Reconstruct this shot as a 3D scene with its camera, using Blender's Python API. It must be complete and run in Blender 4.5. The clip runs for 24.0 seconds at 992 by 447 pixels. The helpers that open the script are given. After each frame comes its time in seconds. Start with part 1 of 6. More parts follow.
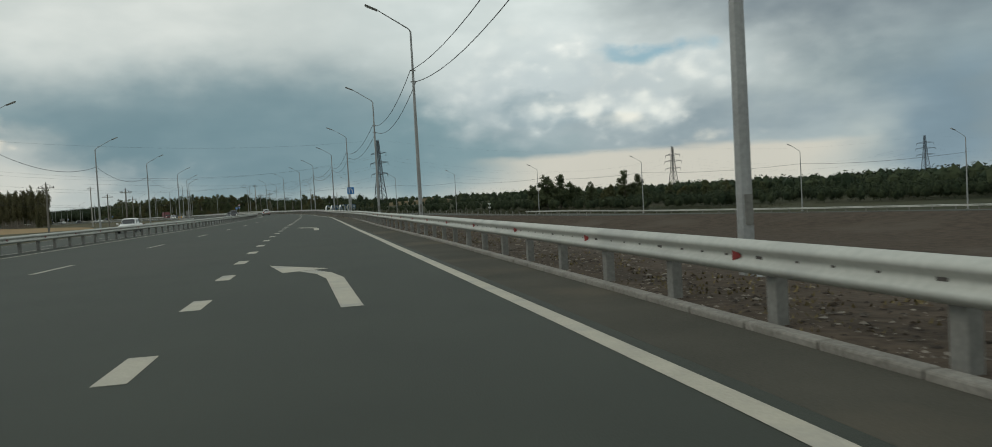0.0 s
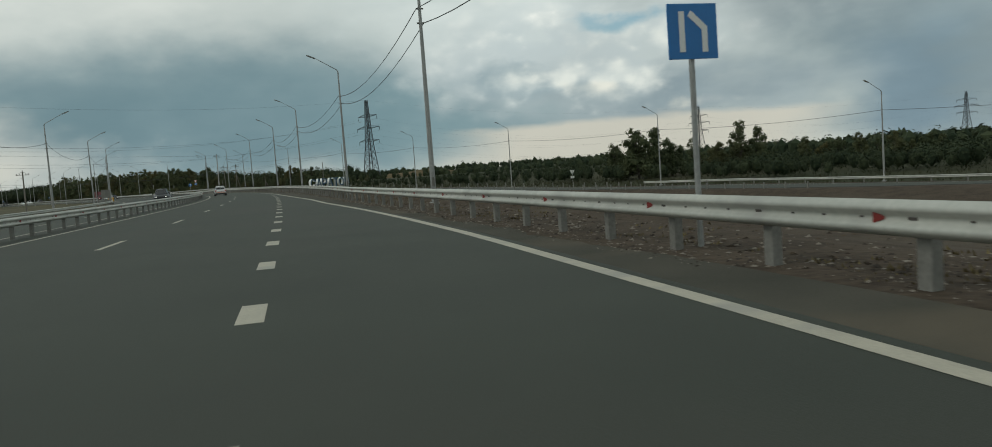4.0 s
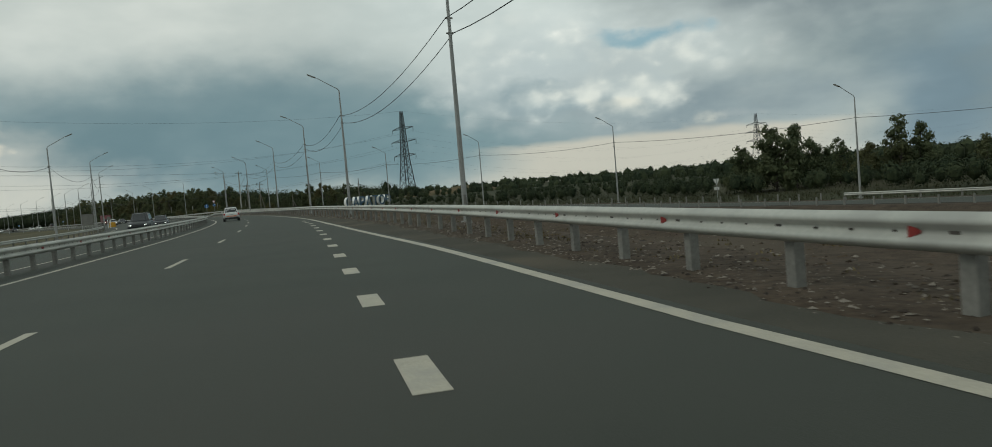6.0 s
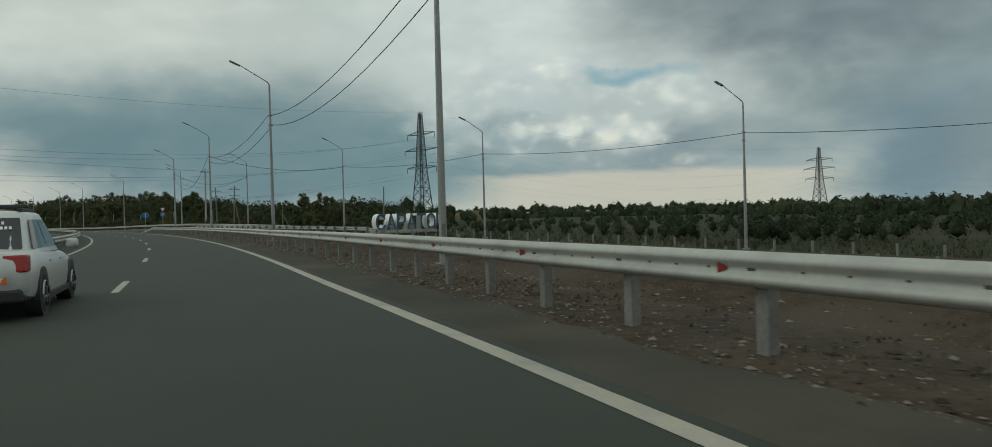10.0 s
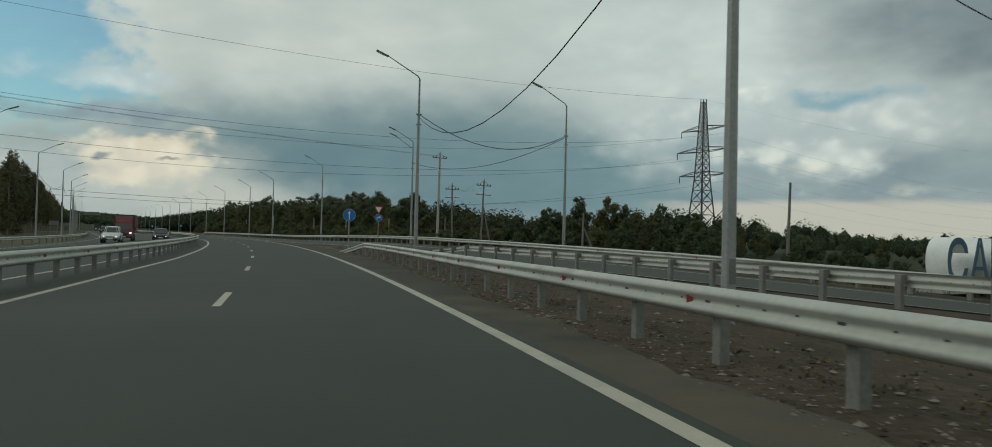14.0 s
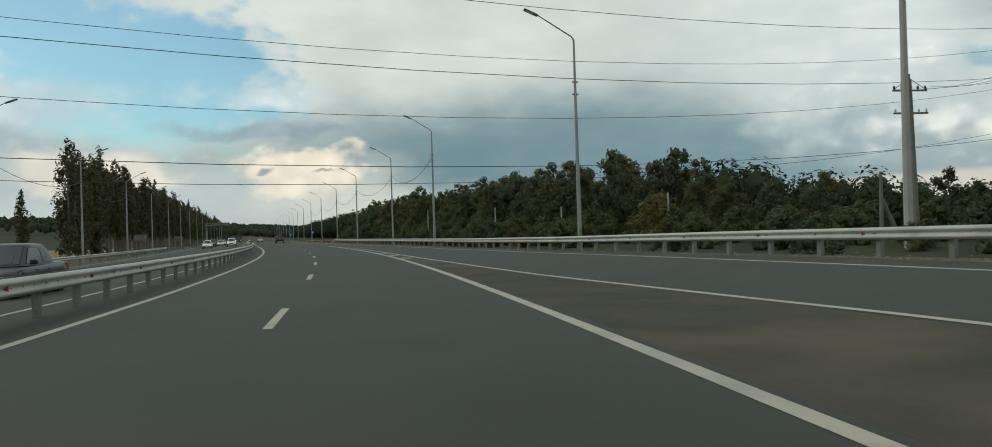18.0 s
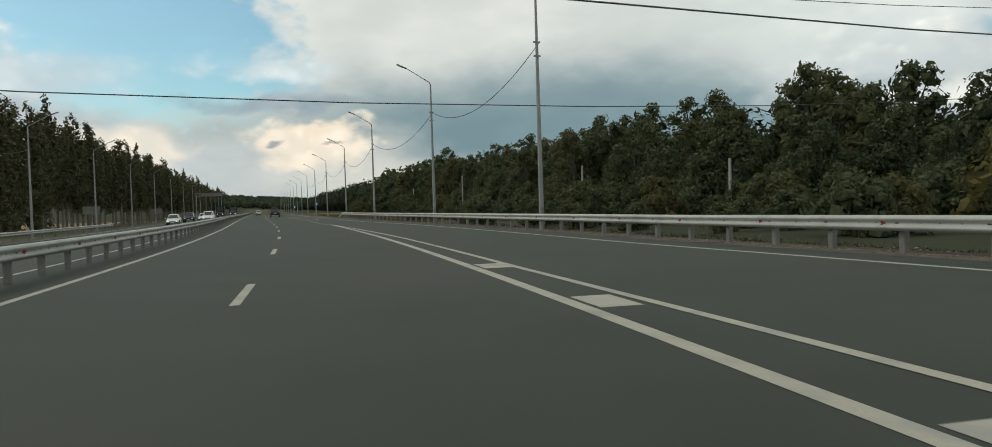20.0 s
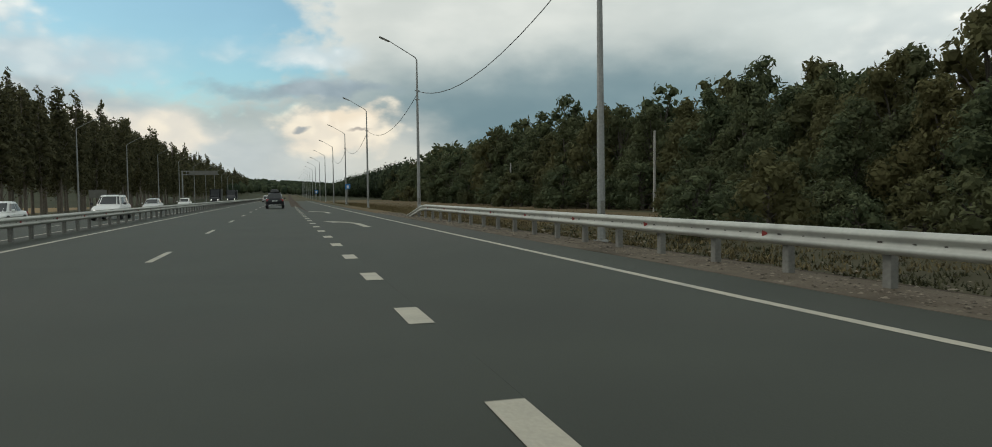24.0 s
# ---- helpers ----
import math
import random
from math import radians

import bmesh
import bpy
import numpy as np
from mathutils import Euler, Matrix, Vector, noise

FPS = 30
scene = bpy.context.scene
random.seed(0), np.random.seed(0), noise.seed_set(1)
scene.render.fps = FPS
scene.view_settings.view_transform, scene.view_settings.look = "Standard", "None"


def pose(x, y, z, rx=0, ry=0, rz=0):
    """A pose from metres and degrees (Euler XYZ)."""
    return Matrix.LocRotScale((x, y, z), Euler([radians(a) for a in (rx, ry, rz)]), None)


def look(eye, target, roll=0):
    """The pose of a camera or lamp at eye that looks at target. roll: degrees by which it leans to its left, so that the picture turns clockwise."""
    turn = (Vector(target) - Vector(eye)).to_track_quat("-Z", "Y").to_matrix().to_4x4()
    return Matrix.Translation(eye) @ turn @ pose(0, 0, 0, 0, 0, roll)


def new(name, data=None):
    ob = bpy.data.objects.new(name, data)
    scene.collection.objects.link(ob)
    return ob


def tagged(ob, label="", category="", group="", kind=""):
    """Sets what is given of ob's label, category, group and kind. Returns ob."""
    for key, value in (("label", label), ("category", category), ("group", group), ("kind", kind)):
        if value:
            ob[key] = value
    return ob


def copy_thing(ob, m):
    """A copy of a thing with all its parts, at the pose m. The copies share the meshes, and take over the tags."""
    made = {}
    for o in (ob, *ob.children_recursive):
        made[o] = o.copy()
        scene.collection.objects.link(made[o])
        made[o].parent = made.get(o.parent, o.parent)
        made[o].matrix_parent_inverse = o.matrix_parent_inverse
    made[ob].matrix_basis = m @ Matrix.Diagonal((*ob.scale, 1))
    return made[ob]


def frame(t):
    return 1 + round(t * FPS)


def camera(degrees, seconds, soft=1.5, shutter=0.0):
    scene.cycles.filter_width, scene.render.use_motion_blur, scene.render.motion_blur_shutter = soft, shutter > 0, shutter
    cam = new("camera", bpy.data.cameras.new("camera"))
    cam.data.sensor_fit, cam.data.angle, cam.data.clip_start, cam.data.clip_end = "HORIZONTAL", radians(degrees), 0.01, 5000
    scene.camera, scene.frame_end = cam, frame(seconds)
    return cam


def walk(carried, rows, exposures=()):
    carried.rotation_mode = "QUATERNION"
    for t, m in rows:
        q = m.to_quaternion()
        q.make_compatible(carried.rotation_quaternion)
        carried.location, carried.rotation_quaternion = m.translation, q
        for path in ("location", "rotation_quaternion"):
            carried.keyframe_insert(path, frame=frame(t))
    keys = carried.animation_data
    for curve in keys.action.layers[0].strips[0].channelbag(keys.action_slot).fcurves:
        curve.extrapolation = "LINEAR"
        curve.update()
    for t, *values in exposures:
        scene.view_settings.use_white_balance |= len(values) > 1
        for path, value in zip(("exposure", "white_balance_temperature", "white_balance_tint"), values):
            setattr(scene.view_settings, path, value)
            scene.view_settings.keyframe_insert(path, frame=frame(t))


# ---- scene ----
cam = camera(66.73, 24.0, soft=0.9, shutter=0.06)
walk(cam, [
    (0.0, pose(0.00, -0.00, 1.247, 88.04, 3.15, 0.34)),
    (0.5, pose(-2.46, 8.84, 1.251, 86.51, 3.00, -1.08)),
    (1.0, pose(-4.83, 17.70, 1.240, 84.47, 2.96, -1.14)),
    (1.5, pose(-7.18, 26.57, 1.233, 86.36, 4.56, -1.45)),
    (2.0, pose(-9.54, 35.43, 1.254, 85.63, 1.99, -1.03)),
    (2.5, pose(-11.83, 44.27, 1.251, 85.21, 2.95, -1.91)),
    (3.0, pose(-14.17, 53.06, 1.250, 85.39, 3.34, -1.76)),
    (3.5, pose(-16.53, 61.81, 1.250, 85.58, 3.73, -1.60)),
    (4.0, pose(-18.92, 70.56, 1.250, 85.77, 4.12, -1.45)),
    (4.5, pose(-21.33, 79.32, 1.247, 85.96, 4.51, -1.29)),
    (5.0, pose(-23.73, 88.11, 1.266, 86.34, 3.57, -0.29)),
    (5.5, pose(-26.32, 96.87, 1.264, 86.76, 4.48, 0.66)),
    (6.0, pose(-28.89, 105.76, 1.236, 87.23, 4.91, 0.43)),
    (6.5, pose(-31.51, 114.75, 1.249, 86.76, 4.49, 1.70)),
    (7.0, pose(-34.22, 123.80, 1.259, 86.86, 5.14, 2.29)),
    (7.5, pose(-37.04, 132.85, 1.249, 88.15, 4.29, 3.96)),
    (8.0, pose(-39.86, 141.89, 1.249, 88.54, 4.92, 5.06)),
    (8.5, pose(-42.72, 150.93, 1.251, 89.69, 5.92, 3.80)),
    (9.0, pose(-45.65, 159.93, 1.249, 89.55, 3.44, 4.95)),
    (9.5, pose(-48.64, 168.88, 1.271, 88.88, 1.90, 0.52)),
    (10.0, pose(-51.75, 177.75, 1.250, 89.34, 1.53, -1.28)),
    (10.5, pose(-54.97, 186.54, 1.250, 89.81, 1.17, -3.08)),
    (11.0, pose(-58.32, 195.25, 1.250, 90.29, 0.83, -4.88)),
    (11.5, pose(-61.79, 203.87, 1.249, 90.78, 0.50, -6.68)),
    (12.0, pose(-65.41, 212.42, 1.253, 90.86, 1.41, -4.60)),
    (12.5, pose(-69.16, 220.90, 1.247, 92.54, -0.29, 3.79)),
    (13.0, pose(-72.93, 229.38, 1.242, 92.50, -3.55, 7.72)),
    (13.5, pose(-77.09, 237.70, 1.266, 91.56, -2.15, 10.49)),
    (14.0, pose(-81.29, 245.94, 1.264, 91.02, -1.37, 12.93)),
    (14.5, pose(-85.58, 254.08, 1.239, 89.95, 1.89, 14.09)),
    (15.0, pose(-89.93, 262.20, 1.244, 92.79, 3.55, 15.54)),
    (15.5, pose(-94.38, 270.29, 1.266, 91.69, 2.39, 18.04)),
    (16.0, pose(-98.99, 278.35, 1.248, 90.77, 0.37, 19.20)),
    (16.5, pose(-103.79, 286.40, 1.214, 89.78, -0.85, 22.56)),
    (17.0, pose(-108.67, 294.59, 1.290, 90.01, 0.35, 26.06)),
    (17.5, pose(-113.85, 302.45, 1.259, 88.54, 1.35, 23.28)),
    (18.0, pose(-119.03, 310.23, 1.254, 90.58, 1.81, 23.82)),
    (18.5, pose(-124.25, 317.87, 1.230, 90.25, 0.62, 28.12)),
    (19.0, pose(-129.51, 325.35, 1.250, 89.68, 1.02, 26.93)),
    (19.5, pose(-134.81, 332.67, 1.250, 89.10, 1.40, 25.73)),
    (20.0, pose(-140.13, 339.80, 1.250, 88.52, 1.77, 24.53)),
    (20.5, pose(-145.46, 346.74, 1.266, 87.92, 2.13, 23.33)),
    (21.0, pose(-150.79, 353.47, 1.252, 85.86, 0.37, 23.31)),
    (21.5, pose(-156.31, 360.23, 1.241, 85.25, 1.59, 24.54)),
    (22.0, pose(-161.40, 366.61, 1.251, 85.72, 3.02, 24.92)),
    (22.5, pose(-167.40, 373.90, 1.274, 86.90, 2.70, 25.92)),
    (23.0, pose(-172.55, 380.49, 1.322, 89.26, 0.36, 24.21)),
    (23.5, pose(-177.35, 386.42, 1.290, 86.82, -1.04, 23.56)),
    (24.0, pose(-181.67, 391.78, 1.274, 87.72, 0.77, 26.36)),
], exposures=((0.0, 0.0, 6450, 6.0), (9.0, -0.20, 6450, 1.5), (12.0, -0.22, 6400, 0.0), (13.0, -0.28, 6400, -1.5), (14.0, -0.26, 6400, 0.0), (15.0, 0.02, 6450, 4.0), (16.0, -0.18, 6450, 2.0), (17.0, 0.0, 6450, 5.0), (18.0, 0.05, 6450, 4.0), (20.0, 0.12, 6600, 8.0), (21.0, 0.15, 6600, 9.0), (22.0, 0.42, 6600, 9.0), (23.0, 0.11, 6500, 6.0), (24.0, 0.08, 6550, 7.0)))
# ---- sky and light ----
world = bpy.data.worlds.new("sky")
scene.world = world
world.use_nodes = True
wt = world.node_tree
wt.nodes.clear()


def wmath(op, a, b=None, c=None):
    n = wt.nodes.new("ShaderNodeMath")
    n.operation = op
    for i, v in enumerate((a, b, c)):
        if v is None:
            continue
        if isinstance(v, (int, float)):
            n.inputs[i].default_value = v
        else:
            wt.links.new(v, n.inputs[i])
    return n.outputs[0]


def srgb(r, g, b):
    return tuple(((v / 255 + 0.055) / 1.055) ** 2.4 if v > 10 else v / 255 / 12.92 for v in (r, g, b)) + (1.0,)


coord = wt.nodes.new("ShaderNodeTexCoord").outputs["Generated"]
split = wt.nodes.new("ShaderNodeSeparateXYZ")
wt.links.new(coord, split.inputs[0])
az0 = wmath("MULTIPLY", wmath("ARCTAN2", wmath("MULTIPLY", split.outputs[0], -1.0), split.outputs[1]), 57.29578)
el0 = wmath("MULTIPLY", wmath("ARCSINE", split.outputs[2]), 57.29578)


def wnoise(scale, detail, rough, stretch=1.0):
    n = wt.nodes.new("ShaderNodeTexNoise")
    m = wt.nodes.new("ShaderNodeMapping")
    m.inputs["Scale"].default_value = (1, 1, stretch)
    wt.links.new(coord, m.inputs[0])
    wt.links.new(m.outputs[0], n.inputs["Vector"])
    n.inputs["Scale"].default_value = scale
    n.inputs["Detail"].default_value = detail
    n.inputs["Roughness"].default_value = rough
    return wmath("SUBTRACT", n.outputs["Fac"], 0.5)


big = wnoise(5.0, 2.0, 0.45, 2.2)
mid = wnoise(14.0, 3.0, 0.5, 2.4)
fine = wnoise(42.0, 4.0, 0.55, 1.8)
az = wmath("ADD", az0, wmath("ADD", wmath("MULTIPLY", big, 12.0), wmath("MULTIPLY", mid, 3.0)))
el = wmath("ADD", el0, wmath("ADD", wmath("MULTIPLY", wnoise(7.0, 2.0, 0.45, 1.6), 4.0), wmath("MULTIPLY", wnoise(17.0, 4.0, 0.5, 2.0), 2.0)))


def puffs(scale):
    """Rounded heads of cumulus, darker in the creases between them."""
    n = wt.nodes.new("ShaderNodeTexNoise")
    wt.links.new(coord, n.inputs["Vector"])
    n.inputs["Scale"].default_value, n.inputs["Detail"].default_value = scale * 0.6, 3.0
    bend = wt.nodes.new("ShaderNodeVectorMath")
    bend.operation = "MULTIPLY_ADD"
    wt.links.new(n.outputs["Color"], bend.inputs[0])
    bend.inputs[1].default_value = (1.3 / scale,) * 3
    wt.links.new(coord, bend.inputs[2])
    m = wt.nodes.new("ShaderNodeMapping")
    m.inputs["Scale"].default_value = (1, 1, 1.5)
    wt.links.new(bend.outputs[0], m.inputs[0])
    v = wt.nodes.new("ShaderNodeTexVoronoi")
    v.feature = "SMOOTH_F1"
    v.inputs["Scale"].default_value = scale
    wt.links.new(m.outputs[0], v.inputs["Vector"])
    return v.outputs["Distance"]


head_shape = wmath("ADD", wmath("MULTIPLY", puffs(17.0), 0.62), wmath("MULTIPLY", puffs(44.0), 0.38))


def wmix(fac, a, b):
    n = wt.nodes.new("ShaderNodeMix")
    n.data_type = "RGBA"
    wt.links.new(fac, n.inputs[0])
    for sock, v in ((n.inputs[6], a), (n.inputs[7], b)):
        if isinstance(v, tuple):
            sock.default_value = v
        else:
            wt.links.new(v, sock)
    return n.outputs[2]


def ramp(v, lo, hi):
    n = wt.nodes.new("ShaderNodeMapRange")
    n.interpolation_type = "SMOOTHSTEP"
    wt.links.new(v, n.inputs[0])
    n.inputs[1].default_value, n.inputs[2].default_value = lo, hi
    return n.outputs[0]


def blob(a, e, ra, re, soft, rough=0.0):
    """How far a direction lies inside a soft cloud mass at azimuth a and elevation e, in degrees."""
    u = wmath("DIVIDE", wmath("SUBTRACT", az, a), ra)
    v = wmath("DIVIDE", wmath("SUBTRACT", el, e), re)
    r = wmath("SQRT", wmath("ADD", wmath("MULTIPLY", u, u), wmath("MULTIPLY", v, v)))
    if rough:
        r = wmath("ADD", r, wmath("MULTIPLY", wmath("ADD", wmath("SUBTRACT", head_shape, 0.36), wmath("MULTIPLY", fine, 0.5)), rough))
    return wmath("SUBTRACT", 1.0, ramp(r, 1.0 - soft, 1.0 + soft))


clear = wt.nodes.new("ShaderNodeTexSky")
clear.sky_type = "NISHITA"
clear.sun_disc = False
clear.sun_elevation, clear.sun_rotation = radians(38), radians(-95)
blue = wt.nodes.new("ShaderNodeVectorMath")
blue.operation = "MULTIPLY"
wt.links.new(clear.outputs[0], blue.inputs[0])
blue.inputs[1].default_value = (0.072, 0.101, 0.099)
sky_blue = blue.outputs[0]

billow = ramp(wmath("ADD", wmath("MULTIPLY", big, 0.7), wmath("MULTIPLY", mid, 0.6)), -0.22, 0.22)
curd = wmath("SUBTRACT", 1.0, ramp(wmath("ADD", head_shape, wmath("MULTIPLY", fine, 0.25)), 0.12, 0.58))


def paint(colour, masses):
    """Lay cloud masses over the sky: azimuth, elevation, radii, softness, raggedness, lit and shaded tone."""
    for a, e, ra, re, soft, rough, lit_tone, dim_tone in masses:
        tone = wmix(curd if rough >= 0.7 else billow, dim_tone, lit_tone)
        colour = wmix(blob(a, e, ra, re, soft, rough), colour, tone)
    return colour


colour = wmix(ramp(el0, 1.0, 16.0), srgb(194, 200, 196), srgb(197, 205, 204))
colour = paint(colour, (
    (32, 15, 22, 5.5, 0.6, 0.3, srgb(218, 221, 217), srgb(206, 211, 208)),
    (-38, 7, 18, 8, 0.5, 0.4, srgb(152, 166, 170), srgb(138, 153, 159)),
    (-31, 3, 4, 4.5, 0.6, 0.3, srgb(132, 152, 164), srgb(124, 144, 156)),
    (18, 5.2, 25, 4.9, 0.5, 0.2, srgb(142, 161, 166), srgb(133, 153, 160)),
    (17, 4.6, 17, 3.0, 0.7, 0.2, srgb(124, 147, 155), srgb(116, 141, 150)),
    (2, 4.4, 9, 2.6, 0.7, 0.2, srgb(130, 154, 161), srgb(121, 147, 155)),
    (-25, 14.4, 17, 4.2, 0.7, 0.4, srgb(138, 149, 155), srgb(122, 134, 142)),
    (-1, 13.0, 9, 4.2, 0.7, 0.5, srgb(222, 228, 226), srgb(206, 214, 213)),
    (-7, 8.0, 11, 3.6, 0.6, 0.7, srgb(224, 228, 225), srgb(197, 206, 208)),
    (-13, 4.6, 13, 2.0, 0.6, 0.4, srgb(164, 176, 180), srgb(142, 157, 165)),
    (-5, 6.2, 5, 1.5, 0.4, 1.4, srgb(206, 213, 212), srgb(148, 166, 174)),
    (-9.9, 7.4, 4.9, 2.9, 0.5, 1.2, srgb(232, 234, 228), srgb(190, 199, 201)),
    (-9.0, 4.9, 2.0, 0.55, 0.8, 2.2, srgb(236, 234, 224), srgb(186, 194, 194)),
    (-17.4, 4.1, 1.8, 0.5, 0.8, 2.2, srgb(222, 220, 208), srgb(166, 176, 180)),
    (-4.3, 9.3, 2.6, 1.0, 0.4, 1.5, srgb(240, 241, 236), srgb(204, 212, 212)),
))
band = wmath("MULTIPLY", wmath("SUBTRACT", 1.0, ramp(wmath("ADD", el0, wmath("MULTIPLY", mid, 1.2)), 2.6, 3.2)), wmath("MULTIPLY", ramp(az, -27.0, -20.0), wmath("SUBTRACT", 1.0, ramp(az, -3.0, 6.0))))
colour = wmix(band, colour, srgb(205, 201, 190))
colour = wmix(wmath("MULTIPLY", blob(-11.0, 10.6, 3.0, 0.55, 0.8, 2.6), 0.7), colour, sky_blue)
colour = wmix(wmath("MULTIPLY", blob(51, 11.5, 11.5, 5.6, 0.25, 1.0), 0.92), colour, sky_blue)
colour = paint(colour, (
    (66, 11.0, 8, 6.0, 0.3, 1.0, srgb(232, 236, 234), srgb(190, 200, 205)),
    (54, 2.2, 24, 2.6, 0.5, 0.6, srgb(196, 202, 202), srgb(176, 186, 190)),
    (34, 2.6, 7, 2.4, 0.7, 0.4, srgb(208, 207, 199), srgb(192, 196, 193)),
    (57, 6.4, 6, 2.4, 0.4, 1.1, srgb(206, 212, 211), srgb(170, 182, 188)),
    (51.5, 4.6, 4.2, 2.0, 0.4, 1.2, srgb(238, 229, 213), srgb(219, 214, 205)),
    (38.4, 4.9, 4.8, 2.1, 0.3, 1.1, srgb(244, 233, 214), srgb(226, 217, 203)),
    (37.6, 5.9, 3.0, 0.9, 0.4, 1.3, srgb(253, 243, 226), srgb(236, 222, 202)),
    (40.5, 7.8, 6.0, 0.6, 0.5, 1.3, srgb(168, 182, 190), srgb(142, 158, 168)),
    (41.0, 10.3, 4.5, 0.7, 0.7, 0.9, srgb(220, 228, 230), srgb(196, 210, 216)),
    (57.0, 9.4, 6.0, 1.2, 0.8, 0.8, srgb(206, 218, 222), srgb(186, 202, 210)),
))
for a, e, ra, re, tone in ((41.0, 4.9, 0.65, 0.18, srgb(164, 168, 170)), (36.3, 5.0, 0.8, 0.10, srgb(182, 174, 166))):
    colour = wmix(blob(a, e, ra, re, 0.6, 0.15), colour, tone)
shade = wmath("ADD", 1.0, wmath("ADD", wmath("MULTIPLY", mid, 0.06), wmath("MULTIPLY", big, 0.12)))
lit = wt.nodes.new("ShaderNodeVectorMath")
lit.operation = "SCALE"
wt.links.new(colour, lit.inputs[0])
wt.links.new(shade, lit.inputs[3])
back = wt.nodes.new("ShaderNodeBackground")
wt.links.new(lit.outputs[0], back.inputs[0])
back.inputs[1].default_value = 1.0
wt.links.new(back.outputs[0], wt.nodes.new("ShaderNodeOutputWorld").inputs[0])

sun = new("sun", bpy.data.lights.new("sun", "SUN"))
sun.data.energy, sun.data.angle, sun.data.color = 0.7, radians(24), (1.0, 0.95, 0.87)
sun.matrix_world = look((-60, -10, 50), (0, 0, 0))

# ---- materials ----
def material(name, a, b=None, rough=0.8, metal=0.0, scale=1.0, fine=12.0, bump=0.0, mixlo=0.35, mixhi=0.65, island=0.0, spec=0.5, stain=None, stain_scale=0.25, each=None, thin=0.0):
    """Two tones mixed by a coarse and a fine grain, in metres, with relief."""
    m = bpy.data.materials.new(name)
    m.use_nodes = True
    t = m.node_tree
    p = t.nodes["Principled BSDF"]
    b = b or tuple(v * 0.8 for v in a)
    geo = t.nodes.new("ShaderNodeNewGeometry")

    def grain(s, detail):
        n = t.nodes.new("ShaderNodeTexNoise")
        t.links.new(geo.outputs["Position"], n.inputs["Vector"])
        n.inputs["Scale"].default_value, n.inputs["Detail"].default_value = s, detail
        return n.outputs["Fac"]

    g1, g2 = grain(scale, 4.0), grain(fine, 3.0)
    mix = t.nodes.new("ShaderNodeMath")
    mix.operation = "MULTIPLY_ADD"
    t.links.new(g2, mix.inputs[0])
    mix.inputs[1].default_value = 0.5
    half = t.nodes.new("ShaderNodeMath")
    half.operation = "MULTIPLY"
    t.links.new(g1, half.inputs[0])
    half.inputs[1].default_value = 0.5
    t.links.new(half.outputs[0], mix.inputs[2])
    fac = mix.outputs[0]
    if island:
        add = t.nodes.new("ShaderNodeMath")
        add.operation = "MULTIPLY_ADD"
        t.links.new(geo.outputs["Random Per Island"], add.inputs[0])
        add.inputs[1].default_value = island
        t.links.new(fac, add.inputs[2])
        sub = t.nodes.new("ShaderNodeMath")
        sub.operation = "SUBTRACT"
        t.links.new(add.outputs[0], sub.inputs[0])
        sub.inputs[1].default_value = island / 2
        fac = sub.outputs[0]
    r = t.nodes.new("ShaderNodeValToRGB")
    r.color_ramp.elements[0].position, r.color_ramp.elements[1].position = mixlo, mixhi
    r.color_ramp.elements[0].color, r.color_ramp.elements[1].color = (*a, 1), (*b, 1)
    t.links.new(fac, r.inputs[0])
    out = r.outputs[0]
    if stain:
        g3 = grain(stain_scale, 5.0)
        mr = t.nodes.new("ShaderNodeMapRange")
        mr.inputs[1].default_value, mr.inputs[2].default_value = 0.52, 0.68
        t.links.new(g3, mr.inputs[0])
        mx = t.nodes.new("ShaderNodeMix")
        mx.data_type = "RGBA"
        t.links.new(mr.outputs[0], mx.inputs[0])
        t.links.new(out, mx.inputs[6])
        mx.inputs[7].default_value = (*stain, 1)
        out = mx.outputs[2]
    if each:
        info = t.nodes.new("ShaderNodeObjectInfo")
        pw = t.nodes.new("ShaderNodeMath")
        pw.operation = "POWER"
        t.links.new(info.outputs["Random"], pw.inputs[0])
        pw.inputs[1].default_value = 4.0
        mx = t.nodes.new("ShaderNodeMix")
        mx.data_type = "RGBA"
        t.links.new(pw.outputs[0], mx.inputs[0])
        t.links.new(out, mx.inputs[6])
        mx.inputs[7].default_value = (*each, 1)
        out = mx.outputs[2]
    t.links.new(out, p.inputs["Base Color"])
    p.inputs["Roughness"].default_value, p.inputs["Metallic"].default_value = rough, metal
    p.inputs["Specular IOR Level"].default_value = spec
    if thin:
        glow = t.nodes.new("ShaderNodeBsdfTranslucent")
        t.links.new(out, glow.inputs["Color"])
        both = t.nodes.new("ShaderNodeMixShader")
        both.inputs[0].default_value = thin
        t.links.new(p.outputs[0], both.inputs[1])
        t.links.new(glow.outputs[0], both.inputs[2])
        t.links.new(both.outputs[0], t.nodes["Material Output"].inputs["Surface"])
    if bump:
        bn = t.nodes.new("ShaderNodeBump")
        bn.inputs["Strength"].default_value = bump
        bn.inputs["Distance"].default_value = 0.02
        t.links.new(g2, bn.inputs["Height"])
        t.links.new(bn.outputs[0], p.inputs["Normal"])
    return m


def lamp_material(name, colour, strength):
    m = material(name, colour, rough=0.3)
    p = m.node_tree.nodes["Principled BSDF"]
    p.inputs["Emission Color"].default_value = (*colour, 1)
    p.inputs["Emission Strength"].default_value = strength
    return m


